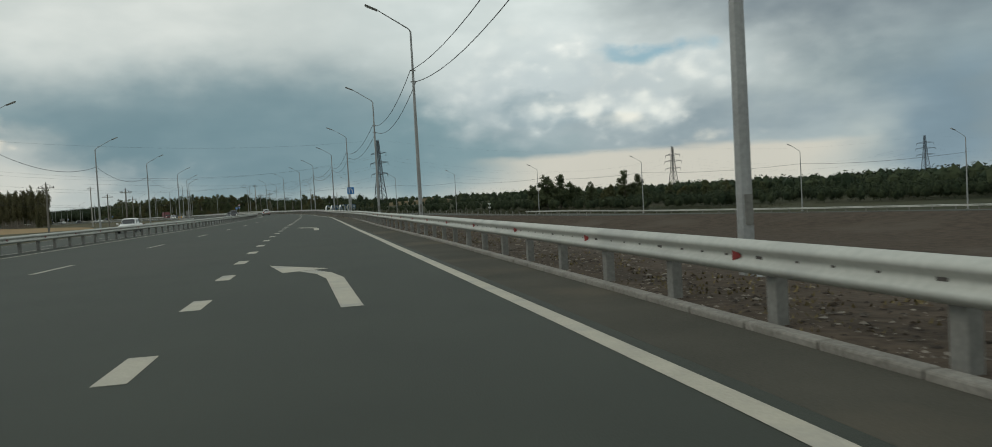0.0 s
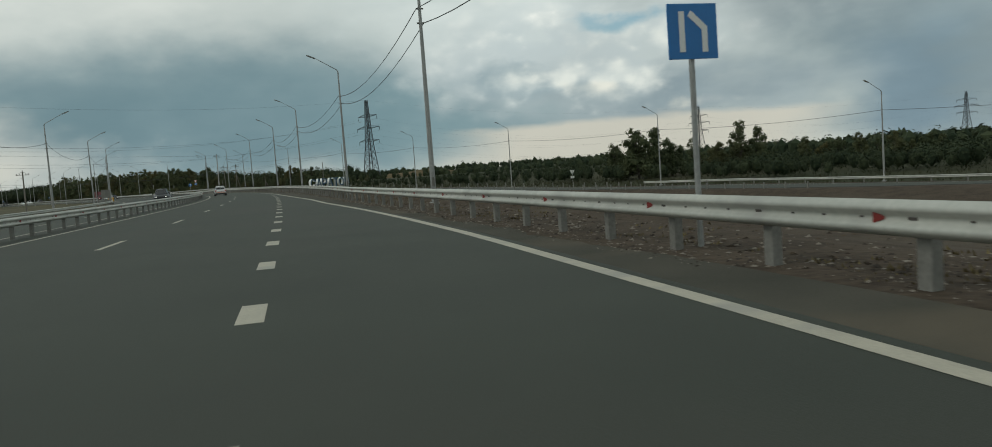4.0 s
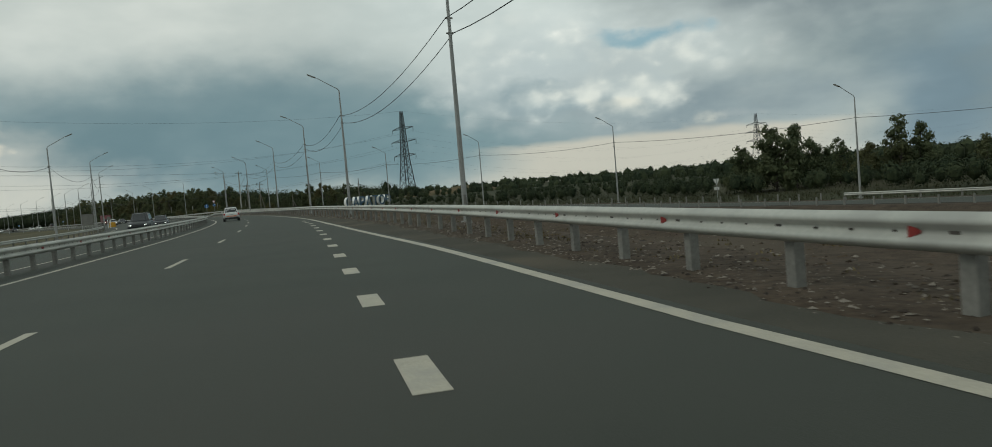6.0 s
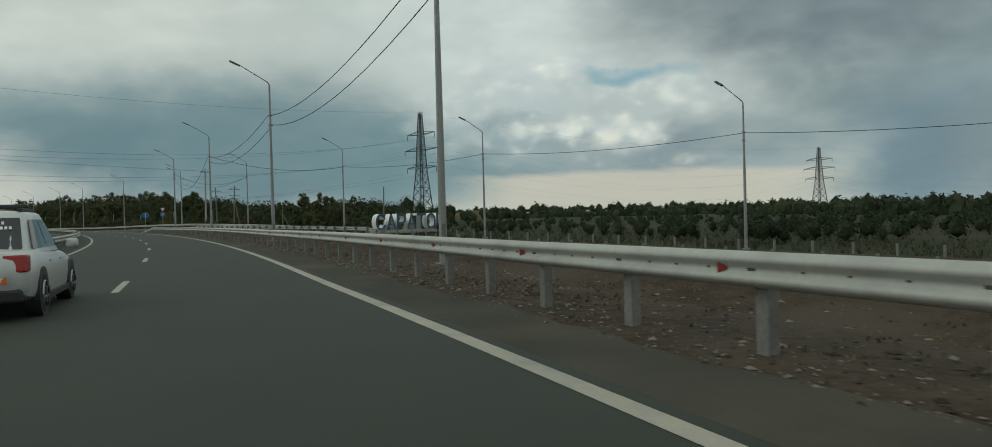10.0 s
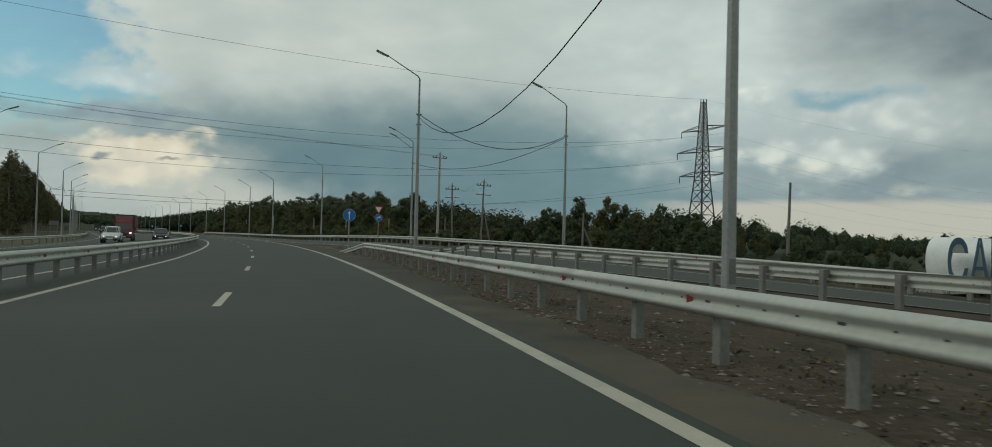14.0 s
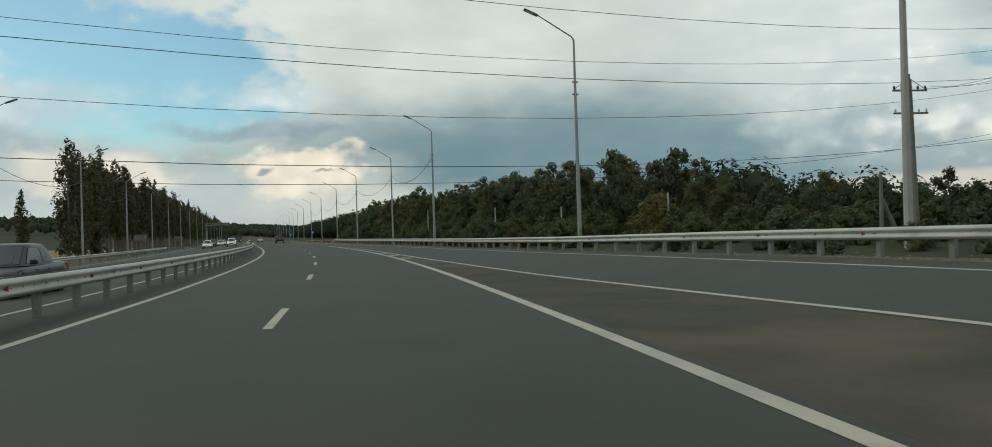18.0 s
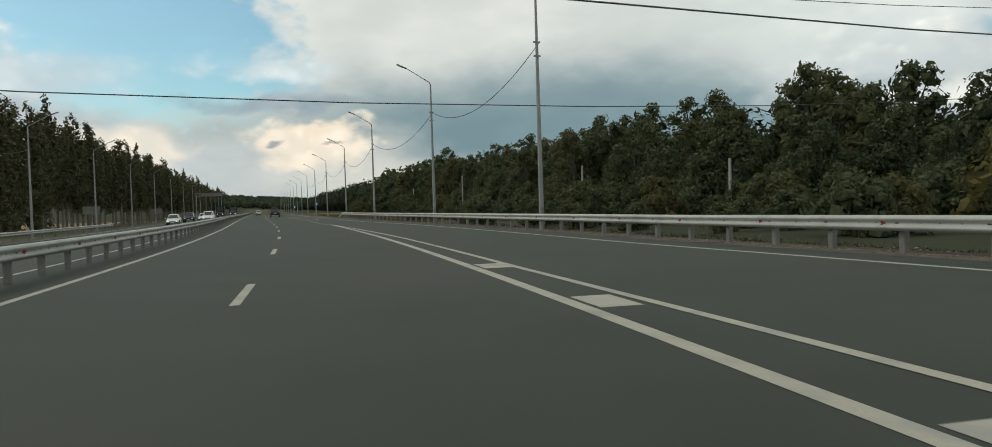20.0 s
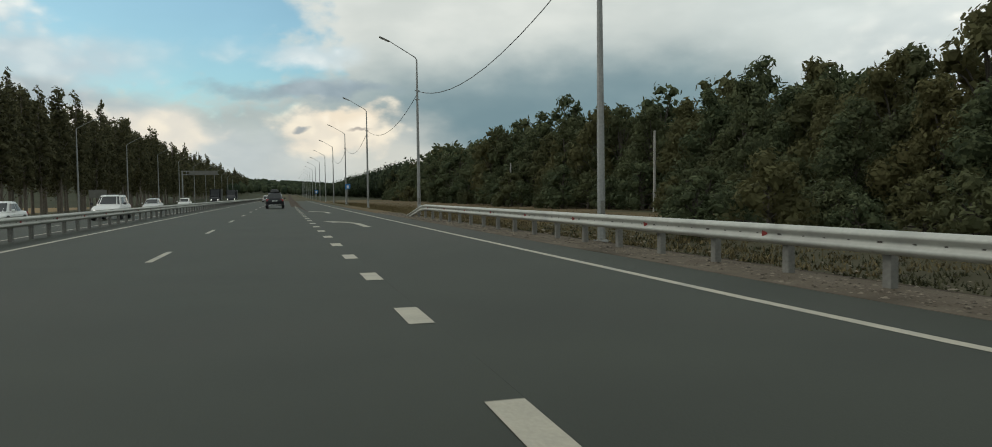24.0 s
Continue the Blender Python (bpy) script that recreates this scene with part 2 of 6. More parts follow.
M_ASPHALT = material("asphalt", (0.0245, 0.0285, 0.0210), (0.036, 0.0415, 0.0305), 0.76, scale=0.5, fine=60, bump=0.25, stain=(0.037, 0.0385, 0.030), stain_scale=0.12, spec=0.36)
M_DUSTY = material("dusty_asphalt", (0.046, 0.045, 0.036), (0.080, 0.074, 0.059), 0.95, scale=0.7, fine=45, bump=0.4, stain=(0.100, 0.085, 0.063), stain_scale=0.3, spec=0.15)
M_PAINT = material("road_paint", (0.43, 0.395, 0.315), (0.33, 0.305, 0.25), 0.7, scale=2.5, fine=35, bump=0.2, stain=(0.29, 0.28, 0.25), stain_scale=1.2)
M_SOIL = material("bare_soil", (0.036, 0.026, 0.018), (0.084, 0.063, 0.045), 0.97, scale=0.9, fine=7, bump=0.9, stain=(0.078, 0.063, 0.047), stain_scale=0.08, spec=0.15)
M_GROUND = material("ground", (0.055, 0.052, 0.028), (0.090, 0.080, 0.044), 0.97, scale=0.05, fine=1.4, bump=0.8, stain=(0.13, 0.105, 0.075), stain_scale=0.018, spec=0.15)
M_CLOD = material("earth_clods", (0.032, 0.024, 0.017), (0.086, 0.065, 0.047), 0.97, scale=3, fine=25, bump=0.4, island=0.9, spec=0.1)
M_STONE = material("gravel", (0.040, 0.032, 0.026), (0.21, 0.185, 0.155), 0.95, scale=3, fine=40, bump=0.3, island=0.9, spec=0.2)
M_CHIPS = material("pale_chippings", (0.055, 0.046, 0.036), (0.225, 0.19, 0.15), 0.95, scale=3, fine=40, bump=0.3, island=0.9, spec=0.2)
M_VERGE = material("gravel_bed", (0.080, 0.064, 0.047), (0.150, 0.124, 0.094), 0.95, scale=1.2, fine=30, bump=0.6, stain=(0.055, 0.045, 0.033), stain_scale=0.5, spec=0.15)
M_KERB = material("concrete_kerb", (0.25, 0.235, 0.205), (0.13, 0.118, 0.10), 0.9, scale=1.5, fine=25, bump=0.4)
M_CONCRETE = material("concrete", (0.30, 0.29, 0.27), (0.40, 0.385, 0.355), 0.9, scale=0.8, fine=18, bump=0.3)
M_ZINC = material("galvanised_steel", (0.37, 0.375, 0.34), (0.46, 0.46, 0.42), 0.58, 0.15, scale=0.7, fine=14, bump=0.06, stain=(0.33, 0.33, 0.305), stain_scale=1.1)
# Dusty zinc, darkened further to carry the shade the rail posts stand in.
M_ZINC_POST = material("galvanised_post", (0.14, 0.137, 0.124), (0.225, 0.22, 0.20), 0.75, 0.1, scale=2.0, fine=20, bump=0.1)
M_POLE = material("pole_steel", (0.24, 0.245, 0.24), (0.34, 0.345, 0.335), 0.55, 0.35, scale=0.9, fine=14, bump=0.1)
M_LATTICE = material("lattice_steel", (0.035, 0.04, 0.043), (0.06, 0.065, 0.068), 0.6, 0.4, scale=0.5, fine=6)
M_WIRE = material("cable", (0.035, 0.037, 0.04), (0.05, 0.052, 0.055), 0.6)
M_WOOD = material("weathered_timber", (0.13, 0.115, 0.095), (0.20, 0.185, 0.16), 0.9, scale=1.5, fine=22, bump=0.4)
M_RED = material("reflector_red", (0.24, 0.024, 0.020), (0.17, 0.020, 0.018), 0.35, scale=3, fine=30)
M_BLUE = material("sign_blue", (0.012, 0.14, 0.40), (0.016, 0.16, 0.44), 0.4, scale=2, fine=30)
M_WHITE = material("sign_white", (0.74, 0.74, 0.72), (0.66, 0.66, 0.64), 0.45, scale=2, fine=30)
M_SIGNRED = material("sign_red", (0.55, 0.03, 0.035), (0.46, 0.03, 0.03), 0.4)
M_LETTER = material("letter_white", (0.80, 0.80, 0.78), (0.66, 0.67, 0.66), 0.7, scale=1.1, fine=10, bump=0.1)
M_LETTER_FACE = material("letter_blue", (0.035, 0.085, 0.14), (0.06, 0.12, 0.18), 0.55, scale=1.0, fine=9)
M_TYRE = material("tyre_rubber", (0.018, 0.018, 0.018), (0.028, 0.028, 0.028), 0.85, scale=4, fine=40)
M_RIM = material("wheel_alloy", (0.42, 0.43, 0.44), (0.34, 0.35, 0.36), 0.35, 0.8)
M_GLASS = material("tinted_glass", (0.012, 0.014, 0.016), (0.02, 0.022, 0.024), 0.06, spec=0.7)
M_BLACK = material("black_plastic", (0.02, 0.02, 0.021), (0.03, 0.03, 0.031), 0.55, scale=3, fine=40)
M_SILVER = material("silver_paint", (0.60, 0.60, 0.59), (0.54, 0.54, 0.53), 0.3, 0.35, scale=0.8, fine=8)
M_DARKCAR = material("dark_paint", (0.014, 0.016, 0.019), (0.024, 0.026, 0.029), 0.28, spec=0.3)
M_WHITECAR = material("white_paint", (0.72, 0.72, 0.70), (0.62, 0.62, 0.60), 0.3)
M_GREYCAR = material("grey_paint", (0.022, 0.024, 0.026), (0.035, 0.037, 0.040), 0.35, spec=0.25)
M_MAROON = material("maroon_paint", (0.10, 0.018, 0.022), (0.14, 0.03, 0.034), 0.45, scale=0.6, fine=6)
M_TAIL = material("tail_lamp", (0.35, 0.012, 0.012), (0.28, 0.01, 0.01), 0.2)
M_HEAD = lamp_material("head_lamp", (0.95, 0.93, 0.85), 1.6)
M_ORANGE = material("orange_stripe", (0.78, 0.17, 0.03), (0.70, 0.15, 0.03), 0.5)
M_LEAF = material("foliage", (0.056, 0.073, 0.037), (0.112, 0.130, 0.067), 0.85, scale=0.22, fine=2.2, island=0.7, spec=0.2, stain=(0.078, 0.084, 0.041), stain_scale=0.09, each=(0.118, 0.108, 0.047), thin=0.35)
M_LEAF_DARK = material("poplar_foliage", (0.064, 0.064, 0.034), (0.130, 0.124, 0.064), 0.85, scale=0.3, fine=2.5, island=0.7, spec=0.2, thin=0.35)
M_LEAF_YELLOW = material("yellowing_foliage", (0.105, 0.095, 0.034), (0.165, 0.145, 0.052), 0.85, scale=0.3, fine=2.5, island=0.7, spec=0.2, thin=0.35)
M_BARK = material("bark", (0.05, 0.042, 0.034), (0.085, 0.074, 0.06), 0.95, scale=2, fine=18, bump=0.5)
M_POPLAR_BARK = material("pale_poplar_bark", (0.12, 0.10, 0.08), (0.19, 0.165, 0.135), 0.95, scale=2, fine=18, bump=0.5)
M_FAR = material("far_woods", (0.026, 0.038, 0.022), (0.052, 0.064, 0.034), 0.9, scale=0.03, fine=0.35, island=0.6, spec=0.1)
M_SLOPE = material("dry_slope", (0.16, 0.115, 0.07), (0.095, 0.078, 0.042), 0.97, scale=0.08, fine=0.7, bump=0.6, stain=(0.05, 0.055, 0.03), stain_scale=0.05, spec=0.1)
M_WHEAT = material("dry_field", (0.24, 0.155, 0.058), (0.185, 0.122, 0.047), 0.95, scale=0.05, fine=2.0, bump=0.5)
M_DRYGRASS = material("dry_grass", (0.090, 0.072, 0.036), (0.155, 0.124, 0.062), 0.95, scale=0.4, fine=6, island=0.8, spec=0.1)
M_WEED = material("weeds", (0.028, 0.032, 0.016), (0.058, 0.056, 0.028), 0.95, scale=0.4, fine=6, island=0.8, spec=0.1)
M_DARKGROUND = material("dark_ground", (0.030, 0.036, 0.020), (0.055, 0.056, 0.032), 0.97, scale=0.02, fine=0.3, stain=(0.075, 0.066, 0.042), stain_scale=0.006, spec=0.1)
M_BOLT = material("rusty_bolt", (0.05, 0.045, 0.04), (0.08, 0.07, 0.06), 0.8)
M_YELLOW = material("machine_yellow", (0.62, 0.33, 0.02), (0.5, 0.27, 0.02), 0.5)

# ---- mesh helpers ----
def mesh_of(name, verts, faces, mat, smooth=False):
    me = bpy.data.meshes.new(name)
    me.from_pydata([tuple(map(float, v)) for v in verts], [], [tuple(map(int, f)) for f in faces])
    me.update()
    me.materials.append(mat)
    if smooth:
        me.polygons.foreach_set("use_smooth", [True] * len(me.polygons))
    return me


def from_bm(name, bm, mat, smooth=False):
    me = bpy.data.meshes.new(name)
    bm.to_mesh(me)
    bm.free()
    me.materials.append(mat)
    if smooth:
        me.polygons.foreach_set("use_smooth", [True] * len(me.polygons))
    return me


def place(name, me, parent=None, m=None, label=""):
    ob = new(name, me)
    if parent is not None:
        ob.parent = parent
    if m is not None:
        ob.matrix_basis = m
    if label:
        tagged(ob, label)
    return ob


def part(name, bm, mat, parent, label="", m=None, smooth=False):
    return place(name, from_bm(name, bm, mat, smooth), parent, m, label)


def thing(name, m, label, category, group="", kind=""):
    ob = new(name)
    ob.matrix_basis = m
    ob.empty_display_size = 0.3
    return tagged(ob, label, category, group, kind)


def box(bm, x0, y0, z0, x1, y1, z1, bevel=0.0):
    r = bmesh.ops.create_cube(bm, size=1.0)
    vs = r["verts"]
    for v in vs:
        v.co = Vector(((v.co.x + 0.5) * (x1 - x0) + x0, (v.co.y + 0.5) * (y1 - y0) + y0, (v.co.z + 0.5) * (z1 - z0) + z0))
    if bevel:
        es = list({e for v in vs for e in v.link_edges})
        bmesh.ops.bevel(bm, geom=es, offset=bevel, segments=2, affect="EDGES", profile=0.5)
    return bm


def boxed(*a, bevel=0.0):
    return box(bmesh.new(), *a, bevel=bevel)


def tube(bm, points, radii, sides=8, caps=True):
    """A tapered tube through points."""
    pts = [Vector(p) for p in points]
    rings = []
    for i, p in enumerate(pts):
        d = (pts[min(i + 1, len(pts) - 1)] - pts[max(i - 1, 0)]).normalized()
        u = d.cross(Vector((0, 0, 1)) if abs(d.z) < 0.9 else Vector((1, 0, 0))).normalized()
        w = d.cross(u)
        rings.append([bm.verts.new(p + (u * math.cos(2 * math.pi * k / sides) + w * math.sin(2 * math.pi * k / sides)) * radii[i]) for k in range(sides)])
    for a, b in zip(rings[:-1], rings[1:]):
        for k in range(sides):
            bm.faces.new((a[k], a[(k + 1) % sides], b[(k + 1) % sides], b[k]))
    if caps:
        bm.faces.new(rings[0])
        bm.faces.new(rings[-1][::-1])
    return bm


def tubed(points, radii, sides=8):
    return tube(bmesh.new(), points, radii, sides)


# ---- the road's line: headings every 24 m along the lane divider ----
HEADS = [12.27, 12.3, 12.4, 12.55, 12.75, 13.01, 13.33, 13.8, 14.55, 15.72, 17.47, 19.68, 22.22, 25.0, 27.55, 29.64, 31.6, 33.62, 35.91, 38.35, 40.4, 41.7, 42.18, 42.18, 42.06, 41.89, 41.77]
AX_S = np.arange(-400.0, 2601.0, 2.0)
AX_H = np.radians(np.interp(AX_S, np.arange(-96, 529, 24.0), HEADS))
_hm = np.radians(np.interp(AX_S + 1.0, np.arange(-96, 529, 24.0), HEADS))
AX_X = np.concatenate([[0], np.cumsum(-np.sin(_hm) * 2.0)])[:-1]
AX_Y = np.concatenate([[0], np.cumsum(np.cos(_hm) * 2.0)])[:-1]
AX_X += -11.78 - np.interp(0.0, AX_S, AX_X)
AX_Y += 19.85 - np.interp(0.0, AX_S, AX_Y)


def head(s):
    return np.interp(s, AX_S, AX_H)


def road(s, d, z=0.0):
    """World place of station s, d metres to the right of the lane divider. Far off, the cross lines turn parallel."""
    s, d = np.asarray(s, float), np.asarray(d, float)
    w = np.clip((np.abs(d) - 60) / 200, 0, 1)
    w = w * w * (3 - 2 * w)
    h = head(s) * (1 - w) + radians(27) * w
    x = np.interp(s, AX_S, AX_X) + np.cos(h) * d
    y = np.interp(s, AX_S, AX_Y) + np.sin(h) * d
    return np.stack(np.broadcast_arrays(x, y, np.asarray(z, float)), -1)


def at(s, d, z=0.0, turn=0.0):
    """A pose at a station, its y axis along the road."""
    p = road(s, d, z)
    return pose(float(p[0]), float(p[1]), float(p[2]), 0, 0, math.degrees(float(head(s))) + turn)


def knots(*pairs):
    a = np.array(pairs, float)
    return lambda s: np.interp(s, a[:, 0], a[:, 1])


edge_right = knots((-120, 10.2), (-17, 9.35), (0, 8.88), (5, 8.76), (20, 8.38), (30, 8.2), (54, 7.8), (65, 7.72), (72, 7.48), (80, 7.1), (86, 6.72), (93, 6.25), (104, 5.9), (113, 5.4), (120, 5.08), (131, 4.72), (145, 4.48), (160, 4.12), (178, 3.68), (205, 3.6), (230, 3.6), (260, 3.8), (300, 4.0), (410, 4.1))
edge_left = knots((-120, -5.6), (0, -5.0), (50, -3.95), (90, -3.65), (128, -3.25), (180, -3.2), (237, -3.45), (262, -3.4), (272, -3.2), (330, -3.2), (398, -3.9), (440, -4.15), (600, -4.2))
divider2 = knots((-120, 6.0), (-15, 5.42), (0, 4.8), (11, 4.45), (31, 4.15), (50, 4.0), (78, 3.9), (97, 3.80), (104, 3.80), (133, 3.89), (147, 3.80), (180, 3.7))
rail_right = knots((-120, 12.0), (-14, 10.9), (3, 10.6), (24, 10.12), (38, 10.05), (66, 9.1), (75, 8.65), (85, 8.25), (93, 7.82), (115, 7.43), (124, 7.25), (133, 7.0), (140, 6.8), (160, 6.3), (172, 5.7), (200, 5.4), (230, 5.25), (245, 5.45), (256, 5.6), (272, 6.1), (286, 6.2))
kerb_line = knots((-120, 11.4), (-18, 10.6), (1, 10.3), (13, 9.95), (24, 9.7), (41, 9.6), (60, 9.2))
median_rail = knots((-120, -6.9), (0, -6.3), (50, -5.2), (90, -4.75), (128, -4.45), (180, -4.25), (240, -4.55), (275, -4.3), (330, -4.35), (408, -5.2), (450, -5.5), (600, -5.6))
ramp_left = knots((-150, 190), (20, 106), (69, 87), (96, 74), (125, 58), (152, 46), (182, 36), (206, 23.5), (217, 19.2), (230, 16.8), (252, 14.1), (270, 12.3), (288, 10.5), (303, 9.0), (312, 8.5), (320, 7.8), (331, 6.3), (338, 5.75), (348, 5.2), (361, 4.85), (378, 4.75), (391, 4.5), (402, 4.28), (410, 4.1))
ramp_right = knots((-150, 200), (20, 115), (69, 96), (96, 83), (125, 67), (152, 54.5), (182, 45), (206, 34), (217, 30), (230, 26.3), (252, 21.0), (270, 17.9), (288, 15.2), (303, 13.3), (314, 12.8), (326, 12.1), (335, 11.5), (344, 11.1), (356, 10.6), (366, 10.1), (376, 9.75), (400, 9.0), (420, 7.75), (440, 7.7), (700, 7.7))
rail_ramp = knots((20, 117.5), (69, 98.5), (96, 85.5), (125, 69.5), (152, 57), (182, 47.5), (206, 36.8), (217, 32.5), (230, 29.0), (252, 22.8), (270, 19.9), (288, 17.1), (303, 15.3), (318, 15.0), (326, 14.3), (335, 13.2), (343, 12.5), (349, 12.15), (360, 12.1), (368, 12.0), (376, 11.7), (384, 11.2), (400, 10.6), (421, 9.95), (458, 9.85))
ramp_zl = knots((-150, -4.2), (60, -3.9), (115, -3.5), (150, -2.75), (185, -1.95), (206, -1.05), (211, -0.85), (224, -0.2), (236, -0.06), (252, -0.02), (288, 0.10), (303, 0.15), (312, 0.11), (322, 0.03), (331, 0.0))
ramp_zr = knots((-150, -4.4), (60, -4.2), (92, -4.05), (115, -3.75), (137, -3.2), (152, -3.05), (165, -2.8), (186, -2.15), (203, -1.65), (217, -1.2), (230, -0.9), (244, -0.68), (254, -0.42), (270, -0.05), (288, 0.22), (303, 0.37), (318, 0.37), (335, 0.25), (348, 0.12), (368, 0.0))
low_land = knots((-400, -4.8), (100, -4.6), (180, -3.2), (260, -1.4), (330, -0.35), (2000, -0.3))

wood_front = knots((285, 64), (310, 56), (335, 50), (352, 45), (372, 37), (392, 31.5), (415, 29.5), (445, 31), (460, 34.5), (472, 36.5), (485, 34), (540, 33), (700, 36), (1500, 44))


def ramp_h(s, d):
    """Height of the slip road, banked towards its inner side."""
    s, d = np.asarray(s, float), np.asarray(d, float)
    l, r = ramp_left(s), ramp_right(s)
    return ramp_zl(s) + (ramp_zr(s) - ramp_zl(s)) * np.clip((d - l + 0.138) / (r - l + 1.338), 0, 1)



def paved_right(s):
    s = np.asarray(s, float)
    a = np.where(s < 50, kerb_line(s) - 0.02, rail_right(s) - 0.35)
    v = np.clip((s - 308) / 8, 0, 1)
    b = np.minimum(edge_right(s) + 2.2 + 4.0 * v, ramp_left(s) - 0.14)
    w = np.clip((s - 280) / 10, 0, 1)
    return a * (1 - w) + b * w


def opp_z(d):
    return -0.032 * np.clip(-4.6 - np.asarray(d, float), 0, 14.5)


# ---- the ground: one sheet to the horizon ----
def hill(x, y):
    """Low wooded ridges far off."""
    az = np.degrees(np.arctan2(-(x + 60), y - 150))
    r = np.hypot(x + 60, y - 150)
    up = np.clip((r - 320) / 800, 0, 1)
    up = up * up * (3 - 2 * up)
    h = 3.5 + 2.5 * np.sin(np.radians(az) * 3.1 + 0.6) + 1.5 * np.sin(np.radians(az) * 7.3 + 2.0)
    east = np.clip((20 - az) / 60, 0, 1)
    west = np.clip((az - 36) / 14, 0, 1) * np.clip((150 - az) / 30, 0, 1)
    rise = np.clip((r - 380) / 800, 0, 1)
    north = np.clip((r - 1000) / 700, 0, 1) * np.clip((az - 15) / 15, 0, 1) * np.clip((60 - az) / 15, 0, 1)
    return up * h * (0.35 + 0.65 * east) + 24.0 * west * rise * rise * (3 - 2 * rise) + 17.0 * north


def wedge_h(s, d):
    """The soil between the carriageway and the slip road."""
    p, l = paved_right(s), ramp_left(s) - 0.16
    return ramp_zl(s) * np.clip((d - p) / np.maximum(l - p, 0.1), 0, 1)


def build_ground():
    S = np.concatenate([np.arange(-400, -120, 20.0), np.arange(-120, 60, 4.0), np.arange(60, 480, 3.0), np.arange(480, 640, 8.0), np.arange(640, 1000, 40.0), [1000, 1150, 1350, 1600, 2000, 2600]])
    pr, rl, rr = paved_right(S), ramp_left(S), ramp_right(S)
    berm = np.maximum(np.where(S < 286, rail_right(S) + 1.9, pr + 0.3), pr + 0.3)
    gap0, gap1 = berm, np.maximum(rl - 2.2, berm + 0.3)
    cols, zs = [], []

    def col(d, z):
        d = np.broadcast_to(np.asarray(d, float), S.shape).copy()
        if cols:
            d = np.maximum(d, cols[-1] + 0.03)
        cols.append(d)
        zs.append(np.broadcast_to(np.asarray(z, float), S.shape).copy())

    for d, z in ((-2600, -2), (-1500, -2), (-900, -2), (-550, -2), (-350, -2), (-240, -1.9), (-170, -1.8), (-120, -1.7), (-85, -1.6), (-60, -1.6), (-45, -1.5), (-35, -1.35), (-28, -1.15), (-24, -0.85), (-21, -0.6), (-19.4, -0.5), (-18.4, -0.62), (-12, -0.42), (-6, -0.22)):
        col(d, z)
    col(-3.0, -0.16)
    col(pr - 0.8, -0.16)
    col(pr - 0.6, -0.014)
    col(pr + 0.0, -0.014)
    col(pr + 0.5, 0.0)
    col(berm, -0.06)
    width = gap1 - gap0
    dip = -np.minimum(3.3, 0.11 * np.maximum(width - 2.0, 0) ** 1.0)
    rz, rq = ramp_zl(S), ramp_zr(S)
    for f, k in ((0.12, 0.35), (0.25, 0.8), (0.45, 1.0), (0.65, 0.95), (0.85, 0.55)):
        col(gap0 + f * width, np.where(width > 2, dip * k + rz * f, -0.06 * (1 - f)))
    col(gap1, rz - 0.03)
    merged = S > 336
    col(rl - 0.16, np.where(merged, -0.16, rz - 0.025))
    col(rl + 0.3, rz - 0.16)
    col(rr + 0.7, rq - 0.16)
    col(rr + 1.18, rq - 0.16)
    col(rr + 1.22, rq - 0.04)
    col(rr + 2.8, rq - 0.02)
    low = low_land(S)
    col(rr + 5.4, np.minimum(rq - 0.6, low * 0.5 + rq * 0.5))
    for dd, k in ((10, 1.0), (16, 1.05), (24, 1.0), (34, 1.0), (48, 1.0), (66, 1.0), (90, 1.0), (130, 1.0), (180, 1.0), (250, 1.0), (350, 1.0), (500, 1.0), (700, 1.0), (1000, 1.0), (1500, 1.0), (2600, 1.0)):
        col(rr + dd, low * k)
    cols_, zs_ = np.array(cols).T, np.array(zs).T
    wedge = (S[:, None] > 287) & (S[:, None] < 336) & (cols_ > pr[:, None] + 0.01) & (cols_ < rl[:, None] - 0.15)
    zs_ = np.where(wedge, wedge_h(S[:, None], cols_) - 0.012, zs_)
    n, m = cols_.shape
    P = road(np.repeat(S[:, None], m, 1), cols_, zs_)
    P[..., 2] += hill(P[..., 0], P[..., 1])
    rng = np.random.default_rng(3)
    rough = rng.normal(0, 1, (n, m))
    soft = (cols_ > berm[:, None] + 0.2) & (cols_ < gap1[:, None] - 0.2)
    P[..., 2] += np.where(soft, rough * 0.09, 0)
    idx = np.arange(n * m).reshape(n, m)
    f = np.stack([idx[:-1, :-1], idx[:-1, 1:], idx[1:, 1:], idx[1:, :-1]], -1)
    me = mesh_of("ground", P.reshape(-1, 3), f.reshape(-1, 4), M_GROUND, True)
    me.materials.append(M_SOIL)
    me.materials.append(M_WHEAT)
    me.materials.append(M_DARKGROUND)
    me.materials.append(M_SLOPE)
    mi = np.zeros((n - 1, m - 1), int)
    cd, cs = (cols_[:-1, :-1] + cols_[1:, 1:]) / 2, (S[:-1] + S[1:])[:, None] / 2 + 0 * cols_[:-1, :-1]
    mi[(cd > 3) & (cd < ramp_left(cs) + 0.5)] = 1
    mi[(cs < 300) & (cd > ramp_left(cs)) & (cd < ramp_right(cs) + 6)] = 1
    mi[(cs < 300) & (cd > ramp_right(cs)) & (cd < ramp_right(cs) + 3)] = 1
    mi[(cs > 300) & (cd > 4) & (cd < rail_ramp(cs) + 1.2) & (cs < 465)] = 1
    # Darker ground behind the rail: shade before the wood, put into the colour.
    mi[(cs > 300) & (cs < 455) & (cd > rail_ramp(cs) + 1.2) & (cd < 260)] = 3
    mi[(cd < -44) & (cd > -260) & (cs > 240)] = 2
